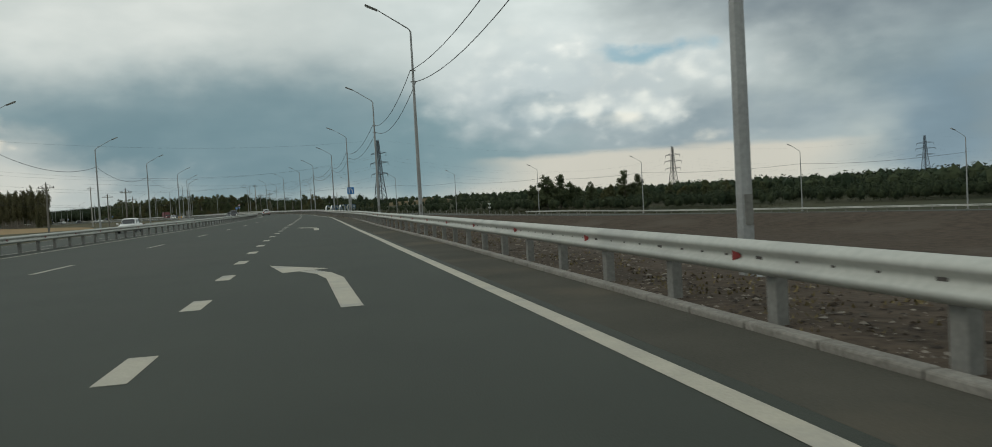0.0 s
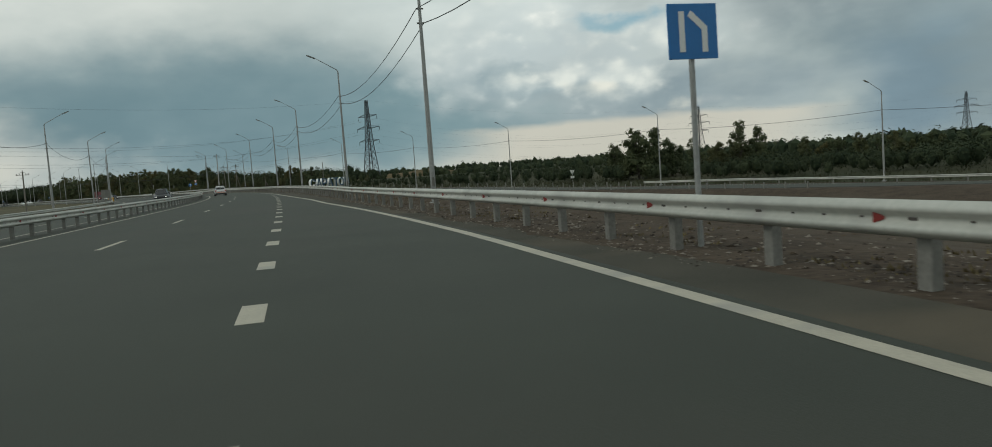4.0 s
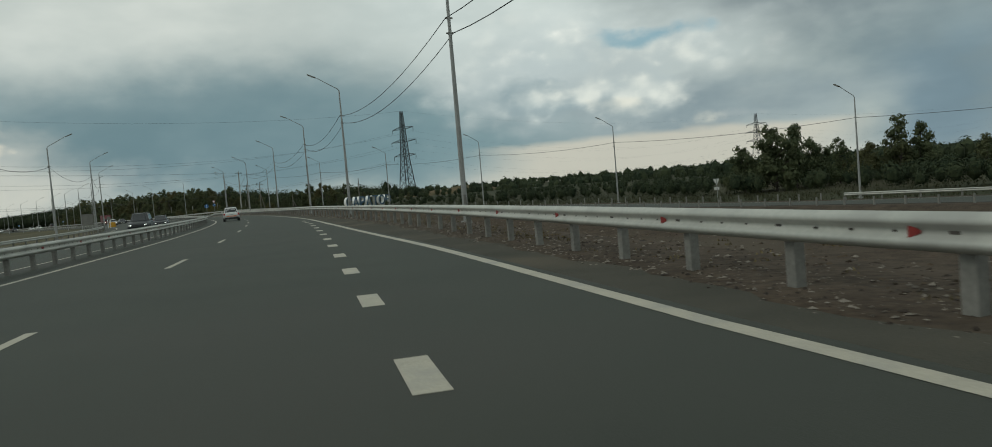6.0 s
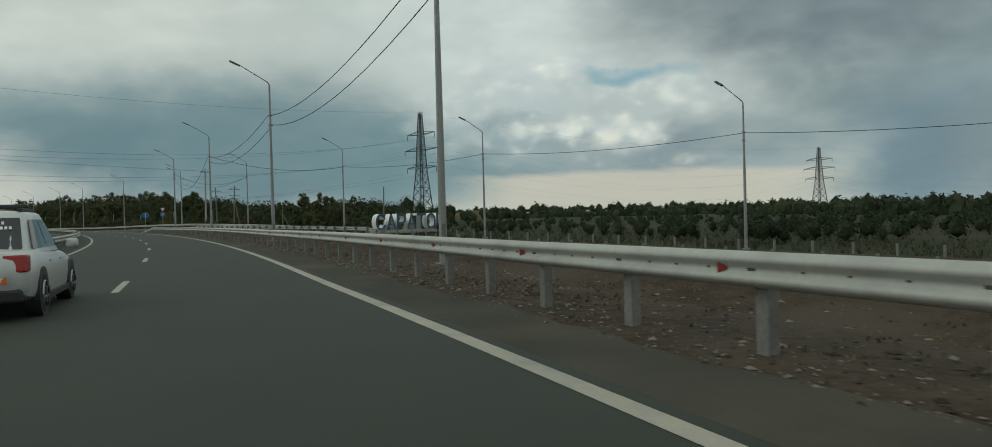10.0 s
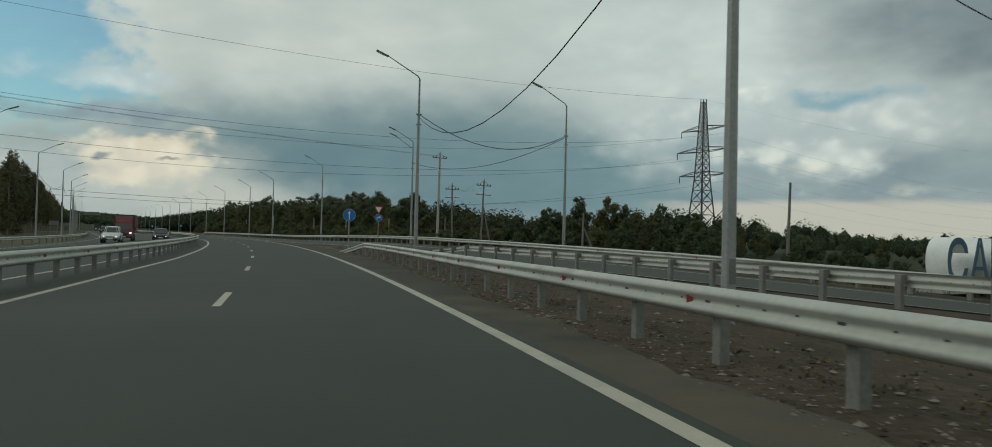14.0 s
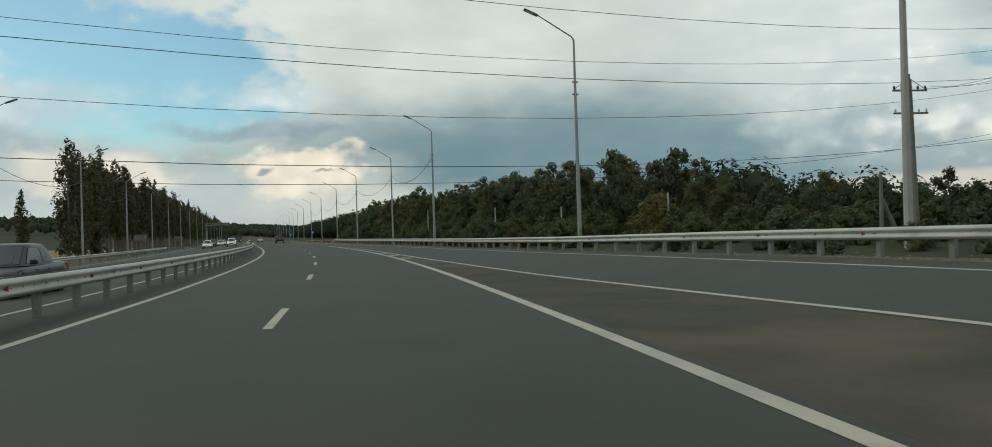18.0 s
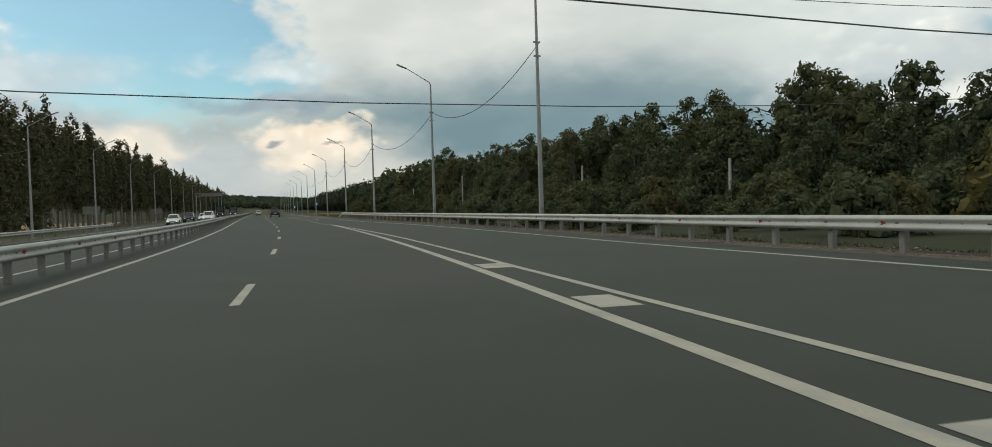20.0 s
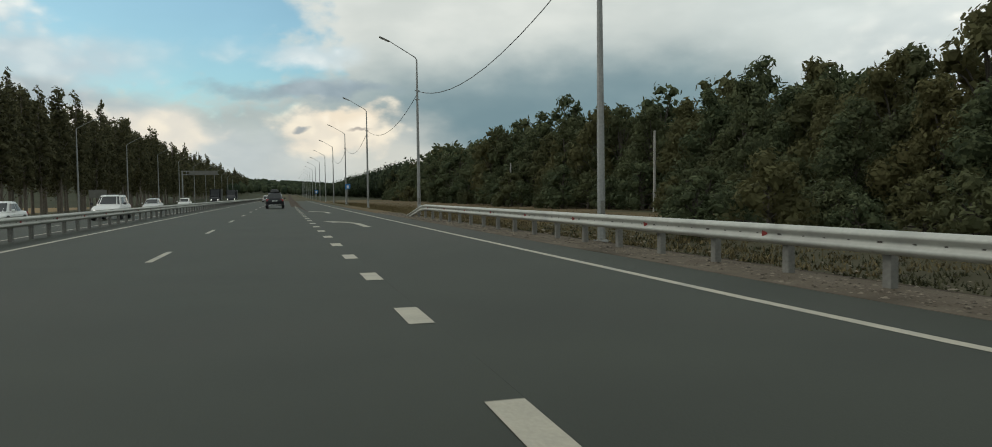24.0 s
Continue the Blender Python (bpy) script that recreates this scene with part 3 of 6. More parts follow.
    mi[(cs < 300) & (cd > ramp_right(cs) + 6) & (cd < 300)] = 3
    mi[(cs > 120) & (cs < 262) & (cd > ramp_right(cs) + 3) & (cd < ramp_right(cs) + 12)] = 4
    mi[(cs > 452) & (cs < 660) & (cd > ramp_right(cs) + 1.2) & (cd < wood_front(cs) + 2)] = 4
    mi[(cd < -262) | (cd > 260) | ((cs > 640) & (np.abs(cd) > 14)) | (cs > 1000)] = 3
    me.polygons.foreach_set("material_index", mi.reshape(-1))
    return tagged(new("ground", me), "brown bare soil and dry grass beside the motorway", "ground", kind="structure")


ground = build_ground()


def slab(name, S, left, right, zf, mat, label, cols=6, depth=0.14):
    """A paved sheet between two lines, with cut edges."""
    t = np.linspace(0, 1, cols)
    D = left(S)[:, None] * (1 - t) + right(S)[:, None] * t
    Z = zf(np.repeat(S[:, None], cols, 1), D)
    top = road(np.repeat(S[:, None], cols, 1), D, Z)
    low = top[:, [0, -1]].copy()
    low[..., 2] -= depth
    n = len(S)
    P = np.concatenate([top.reshape(-1, 3), low.reshape(-1, 3)])
    i = np.arange(n * cols).reshape(n, cols)
    f = [np.stack([i[:-1, :-1], i[:-1, 1:], i[1:, 1:], i[1:, :-1]], -1).reshape(-1, 4)]
    j = n * cols + np.arange(n * 2).reshape(n, 2)
    f.append(np.stack([i[:-1, 0], i[1:, 0], j[1:, 0], j[:-1, 0]], -1))
    f.append(np.stack([i[1:, -1], i[:-1, -1], j[:-1, 1], j[1:, 1]], -1))
    return tagged(new(name, mesh_of(name, P, np.concatenate(f), mat)), label, "road", kind="structure")


flat = lambda s, d: 0.0 * d


def shoulder_h(s, d):
    """The shoulder lies level and rises to the slip road where it meets it."""
    meet = np.clip(1 - (ramp_left(s) - 0.14 - paved_right(s)) / 1.5, 0, 1) * np.clip((s - 290) / 6, 0, 1)
    f = (d - edge_right(s) - 0.25) / np.maximum(paved_right(s) - edge_right(s) - 0.25, 0.1)
    return np.where(s > 323, 0.004, 0.0) + ramp_zl(s) * meet * np.clip(f, 0, 1)


S_MAIN = np.concatenate([np.arange(-300, -120, 20.0), np.arange(-120, 500, 3.0), np.arange(500, 700, 20.0), np.arange(700, 1900, 100.0)])
carriageway = slab("road_main", S_MAIN, lambda s: median_rail(s) + 0.0, lambda s: np.where(s < 328, edge_right(s) + 0.25, paved_right(s)), flat, M_ASPHALT, "dark grey asphalt carriageway with white lane markings", 8)
def ragged(s):
    """The worn outer edge of the shoulder, under drifted soil past the kerb's end."""
    w = 0.5 + 0.22 * np.sin(s * 0.83) + 0.16 * np.sin(s * 2.17 + 1.0) + 0.12 * np.sin(s * 4.9 + 2.0)
    return paved_right(s) - 0.42 * np.clip(w, 0, 1) * np.clip((s - 58) / 6, 0, 1) * np.clip((284 - s) / 6, 0, 1)


S_EDGE = np.concatenate([np.arange(-120, 54, 3.0), np.arange(54, 288, 0.5), np.arange(288, 343, 3.0)])
shoulder = slab("shoulder", S_EDGE, lambda s: edge_right(s) + 0.252, ragged, shoulder_h, M_DUSTY, "dusty grey asphalt shoulder beside the edge line", 3)
opposite = slab("road_opposite", S_MAIN, lambda s: 0 * s - 18.4, lambda s: median_rail(s) - 0.002, lambda s, d: opp_z(d), M_ASPHALT, "dark grey asphalt of the oncoming carriageway", 5)
S_RAMP = np.concatenate([np.arange(-150, 20, 20.0), np.arange(20, 480, 3.0), np.arange(480, 700, 20.0), np.arange(700, 1900, 100.0)])
ramp_road = slab("road_ramp", S_RAMP, lambda s: ramp_left(s) - 0.138, lambda s: ramp_right(s) + 1.2, ramp_h, M_ASPHALT, "asphalt slip road that joins the carriageway", 5)


gravel_verge = slab("gravel_verge", np.arange(296, 470, 3.0), lambda s: ramp_right(s) + 1.202, lambda s: rail_ramp(s) + 0.35, lambda s, d: ramp_h(s, d) + 0.004, M_VERGE, "pale sandy gravel verge under the guard rail", 3)


# ---- markings ----
def line_mesh(name, S, dfun, w, zf, mat=M_PAINT, lift=0.004):
    d = np.asarray(dfun(S), float)
    D = np.stack([d - w / 2, d + w / 2], 1)
    SS = np.stack([S, S], 1)
    P = road(SS, D, zf(SS, D) + lift)
    i = np.arange(len(S) * 2).reshape(-1, 2)
    f = np.stack([i[:-1, 0], i[:-1, 1], i[1:, 1], i[1:, 0]], -1)
    return mesh_of(name, P.reshape(-1, 3), f, mat)


LONG = np.concatenate([np.arange(-120, 500, 3.0), np.arange(500, 1500, 50.0)])
place("edge_line", line_mesh("edge_line", np.arange(-120, 411, 3.0), edge_right, 0.20, flat), carriageway)
place("edge_line", line_mesh("edge_line", LONG, edge_left, 0.16, flat), carriageway)
place("edge_line", line_mesh("edge_line", LONG, lambda s: median_rail(s) - 0.95, 0.16, lambda s, d: opp_z(d)), opposite)
place("edge_line", line_mesh("edge_line", LONG, lambda s: 0 * s - 16.6, 0.16, lambda s, d: opp_z(d)), opposite)
place("edge_line", line_mesh("edge_line", np.arange(218, 411, 3.0), lambda s: ramp_left(s) + 0.0, 0.15, ramp_h, lift=0.006), ramp_road)
place("edge_line", line_mesh("edge_line", np.concatenate([np.arange(101, 500, 3.0), np.arange(500, 1500, 50.0)]), ramp_right, 0.15, ramp_h), ramp_road)
for k, (a, b) in enumerate(((366, 0.45), (372, 0.5), (378, 0.5))):
    place("hatch_bar", line_mesh("hatch_bar", np.array([a - 16.0, a - 14.9]), lambda s: 0 * s + 4.5, 0.55, flat), carriageway)

dash3 = mesh_of("lane_dash", [(-0.07, -1.5, 0), (0.07, -1.5, 0), (0.07, 1.5, 0), (-0.07, 1.5, 0)], [(0, 1, 2, 3)], M_PAINT)
dash1 = mesh_of("wide_dash", [(-0.13, -0.55, 0), (0.13, -0.55, 0), (0.13, 0.55, 0), (-0.13, 0.55, 0)], [(0, 1, 2, 3)], M_PAINT)
for k in range(-8, 64):
    place("lane_dash", dash3, carriageway, at(12.0 * k - 0.2, -0.08, 0.004))
    place("lane_dash", dash3, opposite, at(12.0 * k + 3.0, -9.3, float(opp_z(-9.3)) + 0.004))
wide_at = knots((-24, -118.7), (0, -15.3), (4, 1.6), (11, 32.0), (21, 76.4), (32, 121.0), (37, 142.2))
for k in range(-24, 38):
    s = float(wide_at(k))
    place("wide_dash", dash1, carriageway, at(s, float(divider2(s)), 0.004))
for k in range(-3, 60):
    place("wide_dash", dash1, carriageway, at(422.0 + 4.0 * k, 3.82, 0.006))


def arrow_mesh():
    """A bent arrow that sends the right lane to the left."""
    shaft = [(0.02, 0.0), (-0.04, 4.0), (-0.20, 5.1), (-0.52, 6.0)]
    w = (0.14, 0.15, 0.15, 0.15)
    v = []
    for i, (x, y) in enumerate(shaft):
        a, b = shaft[max(i - 1, 0)], shaft[min(i + 1, 3)]
        t = Vector((b[0] - a[0], b[1] - a[1])).normalized()
        v += [(x - t.y * w[i], y + t.x * w[i], 0), (x + t.y * w[i], y - t.x * w[i], 0)]
    f = [(2 * i, 2 * i + 1, 2 * i + 3, 2 * i + 2) for i in range(3)]
    n = len(v)
    v += [(-1.32, 8.1, 0), (-0.98, 5.85, 0), (-0.08, 6.2, 0)]
    f.append((n, n + 1, n + 2))
    return mesh_of("merge_arrow", v, f, M_PAINT)


arrow = arrow_mesh()
for s, d, turn in ((-12.5, 7.29, 1.9), (20.65, 6.3, 0.0), (444.6, 5.75, 0.0), (470.0, 5.75, 0.0)):
    place("merge_arrow", arrow, carriageway if s < 300 else ramp_road, at(s, d, 0.006, turn))

# kerb stones before the slip road's drain, a metre each
kerb = tagged(new("kerb"), "worn pale concrete kerb along the shoulder", "kerb", kind="structure")
kerb_stone = from_bm("kerb_stone", boxed(-0.08, -0.492, -0.15, 0.08, 0.492, 0.055, bevel=0.02), M_KERB)
for k in range(-60, 51):
    if k in (41, 42):
        continue
    place("kerb_stone", kerb_stone, kerb, at(k + 0.5, float(kerb_line(k + 0.5)) + 0.09, 0.0, math.degrees(math.atan2(float(kerb_line(k) - kerb_line(k + 1)), 1.0))))
chute = thing("drain_chute", at(42.0, float(kerb_line(42.0)) + 0.9, 0.0), "pale concrete drain chute at a gap in the kerb", "drain")
part("channel_floor", boxed(-0.9, -0.45, -0.12, 1.6, 0.45, 0.015, bevel=0.01), M_KERB, chute)
part("channel_side", boxed(-0.9, -0.6, -0.12, 1.6, -0.46, 0.09, bevel=0.01), M_KERB, chute)
part("channel_side", boxed(-0.9, 0.46, -0.12, 1.6, 0.6, 0.09, bevel=0.01), M_KERB, chute)

# ---- guard rails ----
WAVE = [(0.0, 0.440), (0.018, 0.450), (0.075, 0.485), (0.083, 0.510), (0.078, 0.535), (0.025, 0.570), (0.018, 0.595), (0.025, 0.620), (0.078, 0.655), (0.083, 0.680), (0.075, 0.705), (0.018, 0.742), (0.0, 0.750)]


def beam_mesh(name, S, dfun, side, zf, drop=None):
    """A rolled steel beam along a line; side -1 faces the left."""
    prof = WAVE + [(x - 0.006, z) for x, z in WAVE[::-1]]
    k = len(prof)
    V = []
    for s in S:
        lower = drop(s) if drop else 0.0
        for o, z in prof:
            d = float(dfun(s)) + side * (0.14 + o)
            V.append(road(s, d, float(zf(s, d)) + z - lower))
    V = np.array(V)
    i = np.arange(len(S) * k).reshape(-1, k)
    f = np.stack([i[:-1], np.roll(i[:-1], -1, 1), np.roll(i[1:], -1, 1), i[1:]], -1).reshape(-1, 4)
    return mesh_of(name, V, f, M_ZINC, True)


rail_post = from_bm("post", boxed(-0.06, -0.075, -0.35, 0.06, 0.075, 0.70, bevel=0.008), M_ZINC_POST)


def spacer_mesh(side):
    """The block between post and beam, with the dark bolt head that shows on the beam."""
    bm = box(bmesh.new(), min(side * 0.15, side * 0.06), -0.05, 0.50, max(side * 0.15, side * 0.06), 0.05, 0.70)
    n = len(bm.faces)
    box(bm, min(side * 0.168, side * 0.148), -0.045, 0.583, max(side * 0.168, side * 0.148), 0.045, 0.609)
    bm.faces.ensure_lookup_table()
    for f in bm.faces[n:]:
        f.material_index = 1
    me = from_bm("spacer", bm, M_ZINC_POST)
    me.materials.append(M_BOLT)
    return me


spacer_l, spacer_r = spacer_mesh(-1), spacer_mesh(1)


def reflector_mesh(side):
    x = side * 0.17
    v = [(x, -0.06, 0.585), (x, 0.04, 0.542), (x, 0.04, 0.650), (x, -0.06, 0.607), (x + side * 0.03, 0.036, 0.546), (x + side * 0.03, 0.036, 0.646)]
    return mesh_of("reflector", v, [(0, 4, 5, 3), (1, 2, 5, 4), (0, 1, 4), (3, 5, 2)], M_RED)


refl = {-1: reflector_mesh(-1), 1: reflector_mesh(1)}


def guard_rail(label, s0, s1, dfun, zf, sides=(-1,), fine_to=None, end_drop=False, start_drop=False, group="guard rails", reflect=True, step=2.0, run=6.0):
    rail = thing("guard_rail", pose(0, 0, 0), label, "guard rail", group)
    n = int(round((s1 - s0) / step))
    rest, bolts = [], []
    for i in range(n + 1):
        s = s0 + step * i
        low = 0.0
        if end_drop and s > s1 - run:
            low = 0.78 * (s - (s1 - run)) / run
        if start_drop and s < s0 + 6:
            low = 0.65 * ((s0 + 6) - s) / 6
        d = float(dfun(s))
        turn = -math.degrees(math.atan2(float(dfun(s + 1) - dfun(s - 1)), 2.0))
        m = at(s, d, float(zf(s, d)) - low, turn)
        if fine_to is None or s < fine_to:
            place("post", rail_post, rail, m)
            if reflect and low == 0:
                bolts.append(m)
            for sd in sides:
                place("spacer", spacer_l if sd < 0 else spacer_r, rail, m)
                if reflect and i % 2 == 0 and low == 0:
                    place("reflector", refl[sd], rail, m @ pose(0, 0.35, 0))
        else:
            rest.append(m)
    V, F = [], []
    for m in bolts:
        for sd in sides:
            for y in (0.55, 1.02, 1.46):
                k = len(V)
                V += [m @ Vector((sd * x, y + dy, z)) for x in (0.150, 0.167) for dy in (-0.02, 0.02) for z in (0.587, 0.604)]
                F += [tuple(k + q for q in f) for f in ((0, 1, 3, 2), (4, 6, 7, 5), (0, 4, 5, 1), (2, 3, 7, 6), (0, 2, 6, 4), (1, 5, 7, 3))]
    if V:
        tagged(place("bolt_head", mesh_of("bolt_head", V, F, M_BOLT), rail), kind="stuff")
    if rest:
        bm = bmesh.new()
        for m in rest:
            me = rail_post.copy()
            me.transform(m)
            bm.from_mesh(me)
            bpy.data.meshes.remove(me)
        tagged(part("far_post", bm, M_ZINC_POST, rail), kind="stuff")
    drop = None
    if end_drop:
        drop = lambda s: 0.78 * max(0.0, (s - (s1 - run)) / run)
    elif start_drop:
        drop = lambda s: 0.65 * max(0.0, ((s0 + 6) - s) / 6)
    s = s0
    while s < s1 - 0.01:
        far = fine_to is not None and s > fine_to
        e = min(s + (24.0 if far else 4.0), s1)
        for sd in sides:
            place("beam", beam_mesh("beam", np.linspace(s - 0.12, e, 5 if far else 4), lambda q: dfun(q) + (0.003 * sd if int(s / 4) % 2 else 0.0), sd, zf, drop), rail)
        s = e
    return rail


zero = lambda s, d: 0.0
verge_h = knots((84, 0.0), (108, 0.07), (135, 0.09), (165, 0.14), (185, 0.11), (200, 0.07), (238, 0.07), (262, 0.0))
guard_rail("galvanised steel guard rail with red reflectors on the verge", -60.0, 290.0, lambda s: rail_right(s) - 0.35 * np.clip((np.asarray(s, float) - 278) / 10, 0, 1), lambda s, d: verge_h(s), (-1,), end_drop=True, run=10.0)
guard_rail("double-sided galvanised guard rail in the median", -60.0, 900.0, median_rail, zero, (-1, 1), fine_to=470.0, step=2.0, reflect=True)
guard_rail("galvanised guard rail on the outer side of the slip road", 244.0, 460.0, rail_ramp, ramp_h, (-1,), end_drop=True)
guard_rail("galvanised guard rail between slip road and verge", 224.0, 288.0, lambda s: ramp_left(s) - 0.9, ramp_h, (1,), end_drop=True, run=12.0)
guard_rail("galvanised guard rail beyond the oncoming lanes", 100.0, 452.0, lambda s: 0 * s - 18.9, lambda s, d: -0.46, (1,), reflect=False, step=4.0)

# ---- street lamps ----
def street_lamp(m, label, height=10.3, arm=2.2, rise=1.25):
    ob = thing("street_lamp", m, label, "street lamp", "street lamps along the motorway")
    part("pole", tubed([(0, 0, -0.5), (0, 0, 3.0), (0, 0, height)], (0.125, 0.11, 0.055), 8), M_POLE, ob, smooth=False)
    part("base_flange", boxed(-0.2, -0.2, -0.1, 0.2, 0.2, 0.03, bevel=0.01), M_POLE, ob)
    part("hatch", boxed(-0.06, -0.13, 0.7, 0.06, -0.105, 1.1, bevel=0.005), M_ZINC_POST, ob)
    part("arm", tubed([(0, 0, height - 0.25), (0, 0, height), (-0.12, 0, height + 0.16), (-arm + 0.35, 0, height + rise - 0.12)], (0.05, 0.045, 0.035, 0.028), 6), M_POLE, ob)
    bm = bmesh.new()
    box(bm, -0.42, -0.13, -0.035, 0.36, 0.13, 0.045, bevel=0.03)
    part("lamp_head", bm, M_ZINC_POST, ob, "flat grey lamp head", m=pose(-arm, 0, height + rise, 0, 22, 0))
    part("lens", boxed(-0.36, -0.10, -0.05, 0.12, 0.10, -0.036), M_WHITE, ob, m=pose(-arm, 0, height + rise, 0, 22, 0))
    for z in (7.62, 8.22):
        part("cable_bracket", boxed(-0.16, -0.03, z, 0.16, 0.03, z + 0.06), M_ZINC_POST, ob)
    return ob


LAMP_LABEL = "tall galvanised street lamp"
RIGHT = ((-12.0, 13.0), (22.8, 12.4), (53.5, 12.1), (84.6, 10.65), (119.0, 9.95), (153.8, 8.45), (183.4, 8.0), (216.6, 8.0), (247.9, 8.0), (280.5, 9.0))
OUTER = ((312.9, 16.3), (347.8, 13.05), (380.3, 11.5), (405.3, 11.75), (434.0, 11.25), (466.7, 11.75)) + tuple((466.9 + 33 * k, 11.7) for k in range(1, 14))
RAMP = ((69.0, 101.0), (96.0, 92.3), (124.0, 74.8), (152.5, 62.4), (181.3, 50.3), (205.3, 39.9), (231.3, 31.9), (254.8, 25.0), (285.4, 20.6))
left_line = knots((40, -19.5), (182, -19.7), (216, -18.9), (249, -18.5), (279, -19.6), (330, -21.5))
LEFT = tuple((s, float(left_line(s))) for s in [16, 46, 78, 109, 148, 182, 217, 249.5, 278.5, 309, 338.9] + [368.4 + 29.5 * k for k in range(15)])



def lamp_scale(s, d):
    """The lamps along the carriageway are a little taller than those of the slip road."""
    if (s, d) in RAMP:
        return 1.02 if s > 240 else 1.04
    if (s, d) in LEFT:
        return 1.0
    return 1.11 if s < 60 else 1.02 if 240 < s < 320 else 1.05


def ground_z(s, d):
    if d > 0 and s < 290 and d > float(ramp_left(s)) - 3:
        return float(ramp_zr(s)) - 0.15
    if d > 0 and 290 <= s < 368:
        return float(ramp_zr(s)) - 0.05
    if d < -19:
        return -0.6
    return -0.12


first_lamp = None
for s, d in RIGHT + OUTER + RAMP:
    m = at(s, d, ground_z(s, d))
    first_lamp = copy_thing(first_lamp, m) if first_lamp else street_lamp(m, LAMP_LABEL + " behind the guard rail")
    first_lamp.scale = (1.0, 1.0, lamp_scale(s, d))
for twin in [o for o in scene.objects if o.parent is None and o.name.startswith("street_lamp") and (o.matrix_basis.translation - at(312.9, 16.3).translation).length < 2.0]:
    tagged(twin, LAMP_LABEL + " with two lamp heads behind the guard rail")
    part("arm", tubed([(0, 0, 9.6), (-0.12, 0, 9.72), (-1.75, 0, 10.75)], (0.04, 0.035, 0.028), 6), M_POLE, twin)
    part("lamp_head", boxed(-0.42, -0.13, -0.035, 0.36, 0.13, 0.045, bevel=0.03), M_ZINC_POST, twin, "flat grey lamp head", m=pose(-2.05, 0, 10.92, 0, 22, 0))
left_lamp = None
for s, d in LEFT:
    m = at(s, d, ground_z(s, d), 180)
    left_lamp = copy_thing(left_lamp, m) if left_lamp else street_lamp(m, LAMP_LABEL + " beyond the oncoming lanes")


# ---- cables ----
def cable(a, b, sag, radius=0.022, name="overhead_cable", label="thin black cable hanging between lamp poles", group="overhead cables", n=12):
    a, b = Vector(a), Vector(b)
    pts = []
    for i in range(n + 1):
        t = i / n
        p = a.lerp(b, t)
        p.z -= sag * 4 * t * (1 - t)
        pts.append(p - a)
    me = from_bm(name, tubed(pts, [radius] * (n + 1), 4), M_WIRE)
    ob = new(name, me)
    ob.matrix_basis = Matrix.Translation(a)
    return tagged(ob, label, "cable", group)


def hook(sd_, z, off):
    s, d = sd_
    return tuple(map(float, road(s, d + off, ground_z(s, d) + z * lamp_scale(s, d))))


for a, b in zip(RIGHT[:-2], RIGHT[1:-1]):
    cable(hook(a, 8.25, -0.15), hook(b, 8.25, -0.15), 1.0)
    cable(hook(a, 7.65, 0.15), hook(b, 7.65, 0.15), 1.1)
cable(hook(RIGHT[-2], 8.25, -0.15), hook(RIGHT[-1], 8.25, -0.15), 2.8)
chain = [RIGHT[-2]] + list(RAMP[:-1][::-1])
for a, b in zip(chain[:-1], chain[1:]):
    cable(hook(a, 8.2, 0.1), hook(b, 8.2, 0.1), 0.5 if a in RAMP else 0.9)
cable(hook(RIGHT[-1], 8.2, 0.1), hook(RAMP[-1], 8.2, -0.1), 1.4)
cable(hook(RAMP[-1], 8.2, 0.1), hook(OUTER[0], 8.2, 0), 1.3)
for a, b in zip(OUTER[2:8], OUTER[3:9]):
    cable(hook(a, 8.2, 0.1), hook(b, 8.2, 0.1), 1.5)
for a, b in zip(LEFT[:13], LEFT[1:14]):
    cable(hook(a, 8.2, 0), hook(b, 8.2, 0), 1.2)

# ---- lattice pylons and their lines ----
ARMS = ((0.48, 7.6), (0.645, 9.0), (0.79, 7.6))


